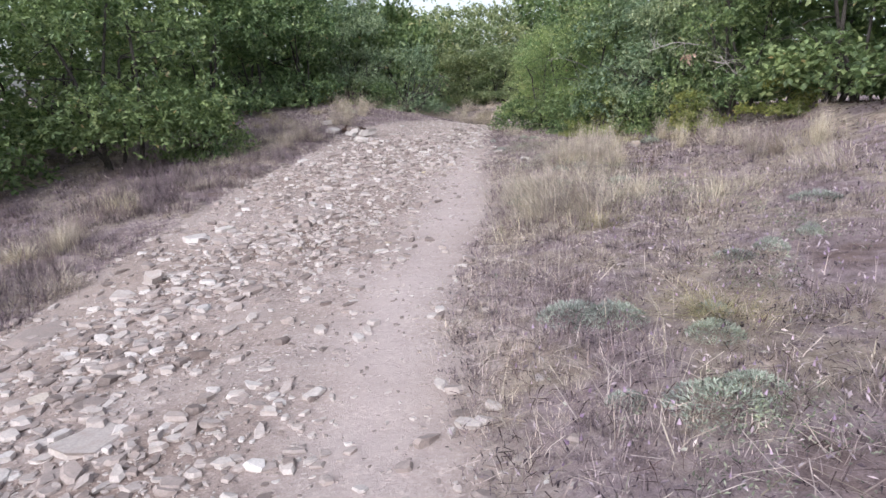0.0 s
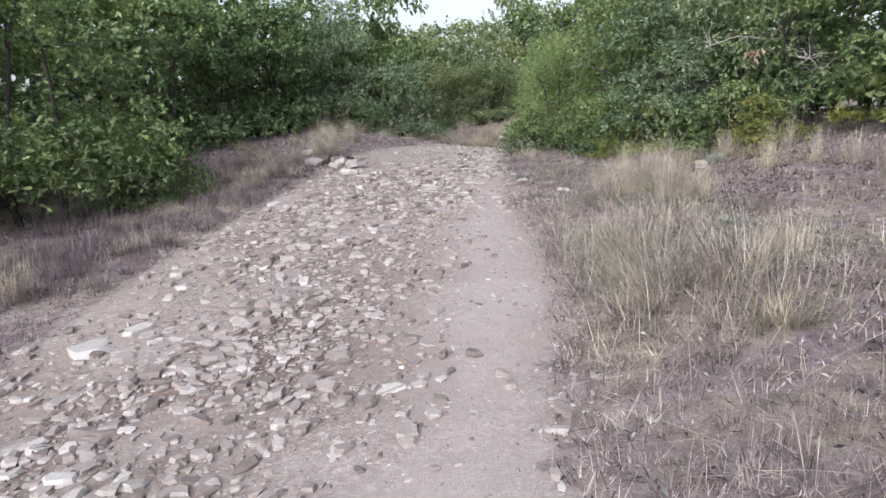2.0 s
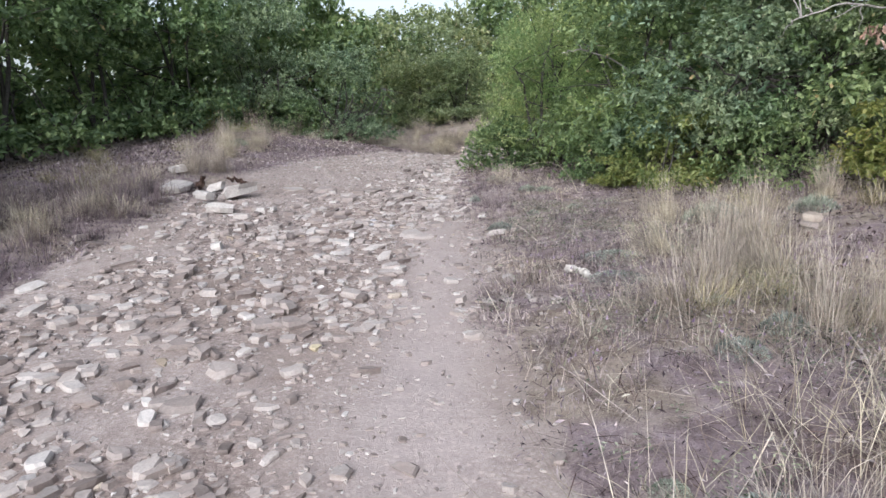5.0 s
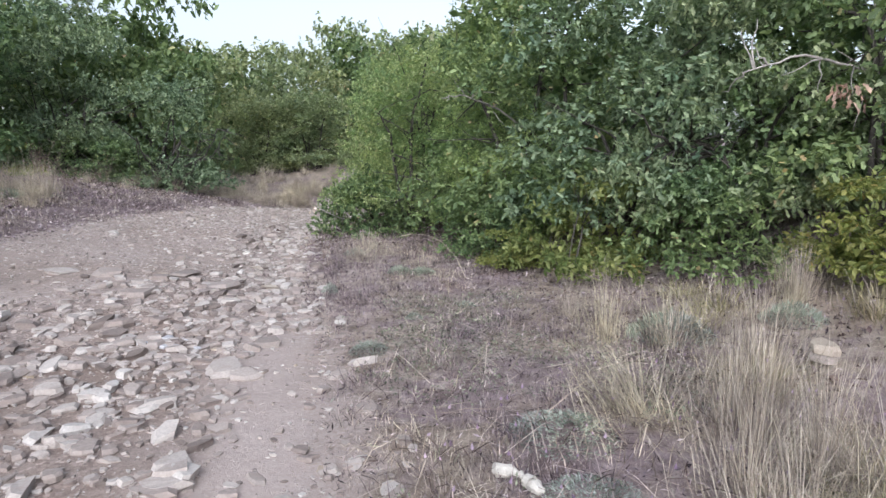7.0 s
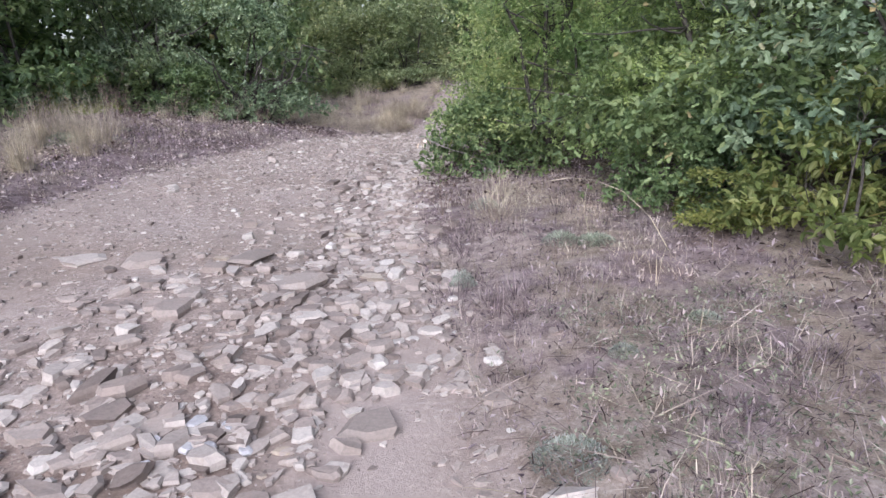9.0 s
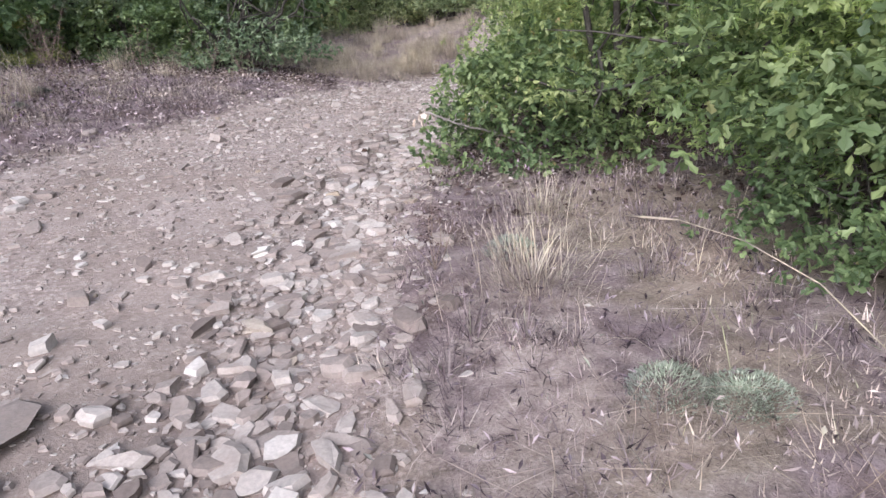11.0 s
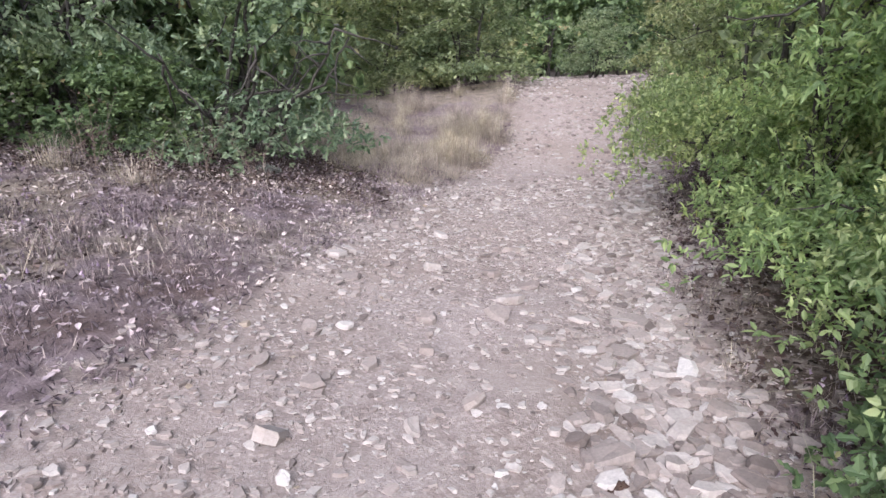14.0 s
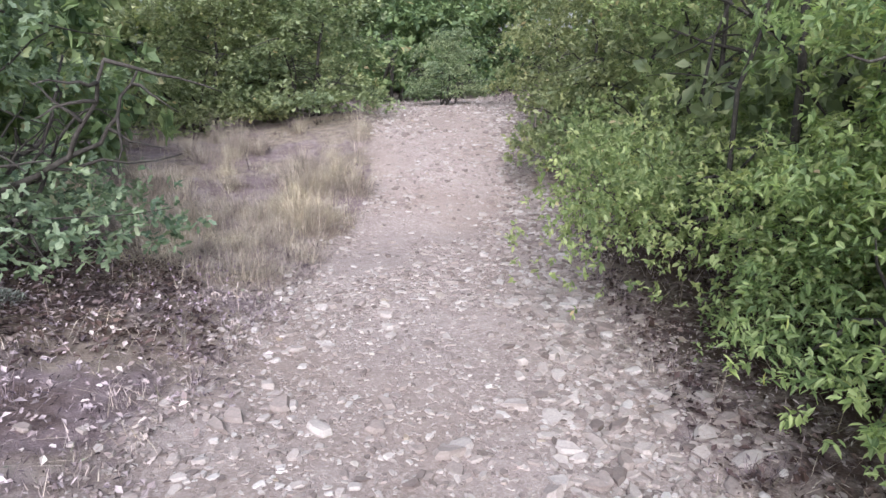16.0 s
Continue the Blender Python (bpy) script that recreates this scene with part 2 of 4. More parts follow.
# ---- geometry helpers ----
def mesh_of(name, verts, tris, mat, smooth=False):
    me = bpy.data.meshes.new(name)
    verts, tris = np.asarray(verts, np.float32), np.asarray(tris, np.int32)
    me.vertices.add(len(verts))
    me.vertices.foreach_set("co", verts.ravel())
    me.loops.add(tris.size)
    me.loops.foreach_set("vertex_index", tris.ravel())
    me.polygons.add(len(tris))
    me.polygons.foreach_set("loop_start", np.arange(0, tris.size, 3, dtype=np.int32))
    me.polygons.foreach_set("use_smooth", np.full(len(tris), smooth))
    me.materials.append(mat)
    me.update(calc_edges=True)
    me.validate()
    return me


def scatter(name, templates, pick, pos, rot, scale, mat, smooth=False):
    """Many small pieces, each its own island, joined into one mesh. templates: (verts, tris); rot: (n, 3, 3); scale: (n, 3)."""
    vs, ts, base = [], [], 0
    for k, (tv, tt) in enumerate(templates):
        sel = np.nonzero(pick == k)[0]
        if not len(sel):
            continue
        v = np.einsum("nij,nkj->nki", rot[sel], tv[None] * scale[sel][:, None, :]) + pos[sel][:, None, :]
        vs.append(v.reshape(-1, 3))
        ts.append((tt[None] + (np.arange(len(sel)) * len(tv))[:, None, None]).reshape(-1, 3) + base)
        base += len(sel) * len(tv)
    return mesh_of(name, np.concatenate(vs), np.concatenate(ts), mat, smooth)


def turns(yaw, tilt=0.0, roll=0.0):
    """Rotation matrices Rz(yaw) Rx(tilt) Ry(roll) for arrays of radians."""
    yaw = np.asarray(yaw, float)
    tilt, roll = np.broadcast_to(tilt, yaw.shape), np.broadcast_to(roll, yaw.shape)
    o, z = np.ones_like(yaw), np.zeros_like(yaw)
    c, s = np.cos, np.sin
    rz = np.stack([c(yaw), -s(yaw), z, s(yaw), c(yaw), z, z, z, o], -1).reshape(-1, 3, 3)
    rx = np.stack([o, z, z, z, c(tilt), -s(tilt), z, s(tilt), c(tilt)], -1).reshape(-1, 3, 3)
    ry = np.stack([c(roll), z, s(roll), z, o, z, -s(roll), z, c(roll)], -1).reshape(-1, 3, 3)
    return rz @ rx @ ry


def value_noise(x, y, seed=0):
    xi, yi = np.floor(x).astype(np.int64), np.floor(y).astype(np.int64)
    fx, fy = x - xi, y - yi
    fx, fy = fx * fx * (3 - 2 * fx), fy * fy * (3 - 2 * fy)

    def h(a, b):
        n = (a * 374761393 + b * 668265263 + seed * 1274126177) & 0x7FFFFFFF
        n = ((n ^ (n >> 13)) * 1274126177) & 0x7FFFFFFF
        return ((n ^ (n >> 16)) & 0xFFFF) / 65535.0

    a, b, c, d = h(xi, yi), h(xi + 1, yi), h(xi, yi + 1), h(xi + 1, yi + 1)
    return a + (b - a) * fx + (c - a) * fy + (a - b - c + d) * fx * fy


def layers(x, y, scale, seed=0, n=3):
    return sum(value_noise(x * scale * 2**k, y * scale * 2**k, seed + k) * 0.5**k for k in range(n)) / (2 - 0.5 ** (n - 1))


# ---- the plan: slope of the ground and edges of the trail ----
SLOPE = (0.0592, -0.3323, 0.3199, 0.0085, -0.5428, -0.1297, 0.0433, 0.0838, -0.2654, 0.2090, -0.0595)
LEFT_Y = (-6, 2, 5, 7, 9, 11, 13, 15, 17.5, 19, 20, 21, 22, 23, 24, 25, 26.5, 28, 30, 32.5, 34, 43, 60)
LEFT_X = (-3.6, -3.8, -3.9, -3.7, -3.45, -3.2, -2.65, -2.3, -2.05, -1.65, -1.3, -0.9, -0.4, 0.0, 0.42, 0.88, 1.5, 2.3, 3.4, 4.35, 4.9, 8.0, 15)
RIGHT_Y = (-6, 2, 4, 5, 6.5, 8, 10, 12, 14, 16, 18, 19, 20, 21, 22, 23, 24, 25, 26, 28, 30, 33, 37, 60)
RIGHT_X = (0.3, 0.1, 0.02, 0.14, 0.42, 0.7, 0.85, 1.0, 1.22, 1.35, 1.57, 1.67, 1.9, 2.2, 2.48, 2.85, 3.3, 3.8, 4.32, 5.3, 6.3, 7.6, 9.6, 19)


def across(x, y):
    """0 at the trail's one edge, 1 at the other."""
    a, b = np.interp(y, LEFT_Y, LEFT_X), np.interp(y, RIGHT_Y, RIGHT_X)
    return (x - a) / (b - a)


def outside(x, y):
    """Metres beyond the edge of the trail; negative on it."""
    a, b = np.interp(y, LEFT_Y, LEFT_X), np.interp(y, RIGHT_Y, RIGHT_X)
    wob = 0.6 * (layers(x, y, 1.1, 40, 4) - 0.5)
    return np.maximum(a - x, x - b) + wob


def slope(x, y):
    u, v = np.clip(x, -4, 7) / 4, (np.clip(y, -2, 29) - 16) / 12
    terms = (1, u, v, u * u, u * v, v * v, u * u * v, u * v * v, v**3, u**3, v**4)
    z = sum(c * t for c, t in zip(SLOPE, terms))
    # the trail climbs to a low crest at its far end
    s = np.clip((y - 27.5) / 6.5, 0, 1)
    s = s * s * (3 - 2 * s)
    side = np.clip((x - 1.5) / 3.5, 0, 1)
    return z * (1 - s) + (0.0 + 0.3 * side * side * (3 - 2 * side)) * s - 0.06 * np.clip(y - 35, 0, 12)


def ground_z(x, y):
    x, y = np.asarray(x, float), np.asarray(y, float)
    o = outside(x, y)
    z = slope(x, y) + 0.08 * np.clip(o / 0.8, 0, 1) + 0.10 * (layers(x, y, 0.35, 3) - 0.5) * np.clip(o + 0.5, 0, 1)
    z = z + 0.05 * (layers(x, y, 1.7, 9, 4) - 0.5)
    u = across(x, y)
    rut = np.exp(-(((u - 0.86) / 0.1) ** 2)) * np.clip((y - 15.5) / 2, 0, 1)
    ledge = np.exp(-(((x - 0.1) / 0.7) ** 2) - ((y - 15.8) / 1.1) ** 2)
    return z - 0.07 * rut + 0.07 * ledge


def gz(x, y):
    return float(ground_z(np.array([x]), np.array([y]))[0])


def spread(lo, hi, fine_lo, fine_hi, step, grow=1.25):
    inner = list(np.arange(fine_lo, fine_hi, step))
    left, right, s = [], [], step
    a = fine_lo
    while a > lo:
        s *= grow
        a -= s
        left.append(a)
    a, s = inner[-1], step
    while a < hi:
        s *= grow
        a += s
        right.append(a)
    return np.array(left[::-1] + inner + right)


def stone_density(x, y):
    """How thickly loose stone lies on the trail, 0 to 1."""
    u = across(x, y)
    patchy = np.clip((layers(x, y, 0.8, 21) - 0.32) * 3.2, 0.08, 1)
    foot = np.exp(-(((u - 0.90) / 0.09) ** 2)) * np.clip((17.0 - y) / 2, 0, 1)
    streak = np.exp(-(((u - 0.44) / 0.26) ** 2)) * np.clip((17 - y) / 3, 0, 1)
    gully = np.exp(-(((u - 0.86) / 0.1) ** 2)) * np.clip((y - 15.5) / 1.5, 0, 1)
    outcrop = np.exp(-(((x - 0.2) / 0.8) ** 2) - ((y - 14.2) / 2.2) ** 2)
    d = (0.2 * patchy + 0.85 * streak * patchy + 0.8 * gully + 0.7 * outcrop + 0.32 * np.clip((y - 19) / 3, 0, 1) * patchy) * (1 - 0.9 * foot)
    o = outside(x, y)
    return np.clip(d, 0, 1) * np.where(o < 0, 1, np.clip(1 - o / np.where((u > 0.5) & (y > 18.5), 0.9, 0.35), 0.025, 1))


def build_ground():
    xs, ys = spread(-600, 600, -5, 5.5, 0.09, 1.15), spread(-400, 900, 1, 30, 0.09, 1.12)
    X, Y = np.meshgrid(xs, ys)
    Z = ground_z(X.ravel(), Y.ravel())
    worn = np.clip(0.5 - outside(X.ravel(), Y.ravel()) / 0.6, 0, 1)
    worn = np.maximum(worn, 0.45 * (layers(X.ravel(), Y.ravel(), 0.6, 70) > 0.62) * np.exp(-np.maximum(outside(X.ravel(), Y.ravel()), 0) / 2))
    # two bare patches on the verge
    for px, py, rx, ry, much in ((1.95, 17.0, 0.6, 1.4, 0.5), (2.1, 14.0, 0.9, 0.9, 0.45)):
        worn = np.maximum(worn, much * np.exp(-(((X.ravel() - px) / rx) ** 2) - ((Y.ravel() - py) / ry) ** 2))
    u = across(X.ravel(), Y.ravel())
    dusty = 0.85 * np.exp(-(((u - 0.88) / 0.11) ** 2)) * np.clip((17.5 - Y.ravel()) / 2, 0, 1)
    xf, yf = X.ravel(), Y.ravel()
    stony = np.clip(stone_density(xf, yf) * 1.1, 0, 1) * np.clip((18 - yf) / 2, 0, 1)
    # where mould and painted shade lie: beyond the right edge, and under the open oak
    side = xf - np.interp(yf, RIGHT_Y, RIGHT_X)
    humus_shade = np.clip(side / 0.5, 0, 1) * np.clip((yf - 19.0) / 1.2, 0, 1) * np.clip((30 - yf) / 3, 0, 1) * (side < 6)
    humus_shade = np.maximum(humus_shade, np.exp(-(((xf + 1.5) / 2.0) ** 4) - ((yf - 26.6) / 1.5) ** 4)) * 0.9
    V = np.stack([X.ravel(), Y.ravel(), Z], -1)
    n, w = len(ys), len(xs)
    i = (np.arange(n - 1)[:, None] * w + np.arange(w - 1)).ravel()
    tris = np.stack([np.stack([i, i + 1, i + w + 1], -1), np.stack([i, i + w + 1, i + w], -1)], 1).reshape(-1, 3)
    cx, cy = V[tris, 0].mean(1), V[tris, 1].mean(1)
    on = (outside(cx, cy) < 0.05) & (cy > -6) & (cy < 60)
    made = []
    for name, sel in (("ground", ~on), ("trail", on)):
        used, inv = np.unique(tris[sel], return_inverse=True)
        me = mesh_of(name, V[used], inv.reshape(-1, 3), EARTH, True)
        me.attributes.new("worn", "FLOAT", "POINT").data.foreach_set("value", worn[used].astype(np.float32))
        me.attributes.new("dusty", "FLOAT", "POINT").data.foreach_set("value", dusty[used].astype(np.float32))
        me.attributes.new("stony", "FLOAT", "POINT").data.foreach_set("value", stony[used].astype(np.float32))
        me.attributes.new("humus_shade", "FLOAT", "POINT").data.foreach_set("value", humus_shade[used].astype(np.float32))
        made.append(new(name, me))
    return made


ground, trail = build_ground()
tagged(ground, "dry verge of grey-brown earth, withered herbs and litter", "ground", kind="structure")
tagged(trail, "worn stony footpath of pinkish grey earth and slate gravel", "trail", kind="structure")


# ---- parts ----
def part(name, me, parent, label=""):
    ob = new(name, me)
    ob.parent = parent
    return tagged(ob, label)


def thing(name, x, y, z, label, category, group="", kind=""):
    ob = new(name)
    ob.empty_display_size = 0.1
    ob.matrix_basis = pose(x, y, z)
    return tagged(ob, label, category, group, kind)


def slab_template(rng, sides, bevel=True):
    """An angular flat stone, about 1 across and 1 high, sitting on z = 0."""
    ang = np.sort(rng.uniform(0, 2 * np.pi, sides)) * 0.42 + np.arange(sides) * 2 * np.pi / sides * 0.58
    rad = 0.5 * rng.uniform(0.68, 1.12, sides)
    ring = np.stack([np.cos(ang) * rad, np.sin(ang) * rad * rng.uniform(0.6, 1.0)], -1)
    tilt = rng.uniform(-0.22, 0.22, 2)
    rows = [(0.92, 0.0), (1.0, 0.55), (0.86, 1.0)] if bevel else [(1.0, 0.0), (0.92, 1.0)]
    vs = []
    for k, (r, h) in enumerate(rows):
        shift = rng.uniform(-0.05, 0.05, 2) * k
        z = np.full(sides, h) + (ring @ tilt * h + rng.uniform(-0.07, 0.07, sides) * (k > 0))
        vs.append(np.concatenate([ring * r + shift, z[:, None]], -1))
    v = np.concatenate(vs)
    tris = []
    for k in range(len(rows) - 1):
        for i in range(sides):
            a, b = k * sides + i, k * sides + (i + 1) % sides
            tris += [(a, b, b + sides), (a, b + sides, a + sides)]
    top = (len(rows) - 1) * sides
    tris += [(top, top + i, top + i + 1) for i in range(1, sides - 1)]
    return v, np.array(tris)


rng = np.random.default_rng(7)
SLABS = [slab_template(rng, int(rng.integers(5, 8))) for _ in range(16)]
CHIPS = [slab_template(rng, int(rng.integers(4, 6)), False) for _ in range(14)]
SLAB_MESHES = [mesh_of("stone", v, t, STONE) for v, t in SLABS]


def sample_trail(n, y0, y1, rng, margin=0.7, power=1.0):
    """Places on the trail, thick where stones lie thick."""
    xs, ys = [], []
    while sum(map(len, xs)) < n:
        y = y0 + (y1 - y0) * rng.uniform(0, 1, n * 3) ** power
        a, b = np.interp(y, LEFT_Y, LEFT_X) - margin, np.interp(y, RIGHT_Y, RIGHT_X) + margin
        x = a + (b - a) * rng.uniform(0, 1, n * 3)
        keep = rng.uniform(0, 1, n * 3) < stone_density(x, y)
        xs.append(x[keep])
        ys.append(y[keep])
    return np.concatenate(xs)[:n], np.concatenate(ys)[:n]


def build_gravel():
    rng = np.random.default_rng(11)
    # count, stretch of the trail, smallest and largest piece, kind
    beds = ((42000, 1.0, 27.0, 0.010, 0.042, "gravel"), (4000, 27.0, 46.0, 0.04, 0.11, "gravel"), (2600, 25.0, 40.0, 0.05, 0.12, "rubble"), (3800, 1.0, 17.0, 0.04, 0.125, "rubble"),
            (9000, 17.0, 29.0, 0.018, 0.07, "rubble"), (1300, 1.0, 9.0, 0.03, 0.12, "rubble"), (1100, 14.8, 21.5, 0.05, 0.16, "gully_rubble"), (2900, 20.5, 34.0, 0.04, 0.14, "gully_rubble"),
            (640, 11.5, 16.5, 0.06, 0.18, "outcrop_rubble"), (1150, 2.5, 12.5, 0.05, 0.17, "streak_rubble"))
    for n, y0, y1, lo, hi, name in beds:
        x, y = sample_trail(n, y0, y1, rng)
        if name == "gravel" and y0 < 5:
            # a share of the small chips lies anywhere on the trail
            k = n // 3
            y[:k] = rng.uniform(y0, y1, k)
            u = rng.uniform(-0.03, 1.03, k)
            x[:k] = np.interp(y[:k], LEFT_Y, LEFT_X) * (1 - u) + np.interp(y[:k], RIGHT_Y, RIGHT_X) * u
        if name in ("gully_rubble", "streak_rubble"):
            y = rng.uniform(y0, y1, n)
            u = rng.normal(0.86, 0.085, n) if name == "gully_rubble" else rng.normal(0.36, 0.13, n)
            x = np.interp(y, LEFT_Y, LEFT_X) * (1 - u) + np.interp(y, RIGHT_Y, RIGHT_X) * u
        size = lo + (hi - lo) * rng.uniform(0, 1, n) ** 2.4
        z = ground_z(x, y) - size * 0.05
        rot = turns(rng.uniform(0, 6.28, n), rng.normal(0, 0.10, n), rng.normal(0, 0.10, n))
        scale = np.stack([size * rng.uniform(0.9, 1.5, n), size, size * rng.uniform(0.16, 0.40, n)], -1)
        shapes = CHIPS if name == "gravel" else SLABS
        ob = new(name, scatter(name, shapes, rng.integers(0, len(shapes), n), np.stack([x, y, z], -1), rot, scale, GRAVEL))
        tagged(ob, "angular slate chips strewn over the trail" if name == "gravel" else "broken slate pieces lying loose on the trail", "gravel" if name == "gravel" else "rubble", kind="stuff")


build_gravel()

LEAF_LOBED = (np.array([(0, 0, 0), (0.24, 0.28, 0.03), (0.13, 0.46, 0.02), (0.27, 0.72, 0.02), (0, 1, -0.06), (-0.24, 0.28, 0.03), (-0.13, 0.46, 0.02), (-0.27, 0.72, 0.02)]),
              np.array([(0, 1, 2), (0, 2, 4), (2, 3, 4), (0, 6, 5), (0, 4, 6), (6, 4, 7)]))
LEAF_OVAL = (np.array([(0, 0, 0), (0.24, 0.34, 0.05), (0.18, 0.7, 0.03), (0, 1, -0.08), (-0.24, 0.34, 0.05), (-0.18, 0.7, 0.03)]),
             np.array([(0, 1, 2), (0, 2, 3), (0, 5, 4), (0, 3, 5)]))
LEAF_FAR = (np.array([(0, 0, 0), (0.3, 0.5, 0.06), (0, 1, -0.05), (-0.3, 0.5, 0.06)]), np.array([(0, 1, 2), (0, 2, 3)]))


def tube(points, radii, sides=6):
    """A tapered limb through the points."""
    p = np.asarray(points, float)
    d = np.gradient(p, axis=0)
    d /= np.linalg.norm(d, axis=1)[:, None]
    ref = np.array([0.31, 0.77, 0.55])
    a = np.cross(d, ref)
    a /= np.linalg.norm(a, axis=1)[:, None]
    b = np.cross(d, a)
    ang = np.arange(sides) * 2 * np.pi / sides
    v = (p[:, None] + (a[:, None] * np.cos(ang)[None, :, None] + b[:, None] * np.sin(ang)[None, :, None]) * np.asarray(radii)[:, None, None]).reshape(-1, 3)
    tris = []
    for k in range(len(p) - 1):
        for i in range(sides):
            q, r = k * sides + i, k * sides + (i + 1) % sides
            tris += [(q, r, r + sides), (q, r + sides, q + sides)]
    end = (len(p) - 1) * sides
    tris += [(0, i + 1, i) for i in range(1, sides - 1)] + [(end, end + i, end + i + 1) for i in range(1, sides - 1)]
    return v, np.array(tris)


def join(pieces):
    vs, ts, base = [], [], 0
    for v, t in pieces:
        vs.append(v)
        ts.append(np.asarray(t) + base)
        base += len(v)
    return np.concatenate(vs), np.concatenate(ts)


def shrub(name, seed, label, category, leaf, mat, count, size, radius, height, lobes=20, low=0.12, droop=0.2, stems=6, cluster=7, gap=0.0, slim=1.0):
    """A shrub or small tree: crooked stems and a crown of leaf sprays on uneven lobes, with gaps between."""
    rng = np.random.default_rng(seed)
    ob = thing(name, 0, 0, 0, label, category)
    # lobes of the crown, the lowest of them a skirt that hangs to the ground
    th = rng.uniform(0, 2 * np.pi, lobes)
    h = low + (1 - low) * rng.uniform(0, 1, lobes) ** 0.85
    skirt = np.arange(lobes) < lobes * 0.3
    th = np.where(skirt, np.arange(lobes) * 2 * np.pi / max(1, skirt.sum()) + rng.normal(0, 0.25, lobes), th)
    h = np.where(skirt, low + 0.12 * rng.uniform(0, 1, lobes), h)
    wide = np.sqrt(np.clip(1 - ((h - 0.34) / 0.72) ** 2, 0.06, 1))
    rr = radius * wide * np.where(skirt, rng.uniform(0.6, 0.8, lobes), rng.uniform(0.35, 0.78, lobes))
    cen = np.stack([np.cos(th) * rr, np.sin(th) * rr, h * height * 0.86], -1)
    lr = radius * rng.uniform(0.3, 0.52, lobes)
    tips = count // cluster
    which = rng.choice(lobes, tips, p=lr**2 / (lr**2).sum())
    d = rng.normal(0, 1, (tips, 3))
    d /= np.linalg.norm(d, axis=1)[:, None]
    d[:, 2] = np.where(d[:, 2] < -0.3, -d[:, 2] * 0.5, d[:, 2])
    p = cen[which] + d * (lr[which] * rng.uniform(0.25, 1.08, tips) ** 0.6)[:, None] * np.array([1, 1, 0.8])
    p[:, 2] = np.maximum(p[:, 2], 0.03 + 0.18 * rng.uniform(0, 1, tips))
    if gap:
        p = p[(p[:, 2] < gap[0]) | (p[:, 2] > gap[1]) | (rng.uniform(0, 1, tips) < 0.1)]
    tips = len(p)
    out = p - np.array([0, 0, height * 0.35])
    heading = np.arctan2(out[:, 1], out[:, 0]) - np.pi / 2
    n = tips * cluster
    k = np.tile(np.arange(cluster), tips)
    yaw = np.repeat(heading, cluster) + (k - (cluster - 1) / 2) * (4.4 / cluster) + rng.normal(0, 0.3, n)
    tilt = rng.normal(0.05 - droop, 0.6, n)
    sz = size * rng.uniform(0.65, 1.25, n)
    at = np.repeat(p, cluster, 0) + rng.normal(0, size * 0.25, (n, 3))
    at[:, 2] = np.maximum(at[:, 2], 0.03)
    crown = scatter("crown", [leaf], np.zeros(n, int), at, turns(yaw, tilt, rng.normal(0, 0.6, n)), np.stack([sz * slim, sz, sz], -1), mat)
    pieces = []
    for s in range(stems):
        a = rng.uniform(0, 6.28)
        root = np.array([np.cos(a), np.sin(a), 0]) * radius * 0.16
        root[2] = -0.12
        goal = cen[rng.integers(0, lobes)] * np.array([1, 1, 1.05])
        ts = np.linspace(0, 1, 9)[:, None]
        bow = np.array([0, 0, height * 0.18]) * np.sin(ts * np.pi)
        path = root + (goal - root) * ts + bow + np.cumsum(rng.normal(0, 0.035 * height / 3, (9, 3)), 0) * (ts > 0)
        r0 = 0.036 * height / 3 * rng.uniform(0.6, 1.2)
        pieces.append(tube(path, np.linspace(r0, r0 * 0.22, 9), 5))
        for _ in range(5):
            i = rng.integers(3, 8)
            g2 = path[i] + rng.normal(0, 0.5, 3) * np.array([1, 1, 0.6]) * radius * 0.6 + np.array([0, 0, 0.15])
            t2 = np.linspace(0, 1, 5)[:, None]
            sub = path[i] + (g2 - path[i]) * t2 + np.cumsum(rng.normal(0, 0.03, (5, 3)), 0) * (t2 > 0)
            pieces.append(tube(sub, np.linspace(r0 * 0.4, r0 * 0.1, 5), 4))
    v, t = join(pieces)
    part("trunk", mesh_of("trunk", v, t, BARK, True), ob, "crooked dark grey stems")
    part("crown", crown, ob)
    return ob


def plant(proto, spots, group):
    """The shrub itself at the first spot and copies at the others. spot: x, y, width, height, turn."""
    for x, y, w, h, turn in spots[1:]:
        copy_thing(proto, pose(x, y, gz(x, y) - 0.03, 0, 0, turn) @ Matrix.Diagonal((w, w, h, 1)))
    x, y, w, h, turn = spots[0]
    proto.matrix_basis = pose(x, y, gz(x, y) - 0.03, 0, 0, turn) @ Matrix.Diagonal((w, w, h, 1))
    proto["group"] = group


# shrubs and trees on both sides of the walk
oak_a = shrub("oak_shrub", 101, "bushy dark green oak shrub with lobed leaves down to the ground", "shrub", LEAF_LOBED, OAK, 15000, 0.084, 1.65, 3.5, 30)
oak_b = shrub("oak_shrub", 102, "grey-green downy oak shrub with lobed leaves and dead twigs", "shrub", LEAF_LOBED, GREYOAK, 15000, 0.084, 1.7, 3.7, 30)
horn = shrub("hornbeam_shrub", 103, "yellowish green hornbeam shrub with small oval leaves", "shrub", LEAF_OVAL, HORN, 26000, 0.052, 1.6, 3.4, 36, droop=0.05)
ash = shrub("ash_shrub", 104, "fresh green ash shrub with narrow leaflets beside the trail", "shrub", LEAF_OVAL, ASH, 20000, 0.064, 1.5, 3.0, 32, droop=0.25, slim=0.8)
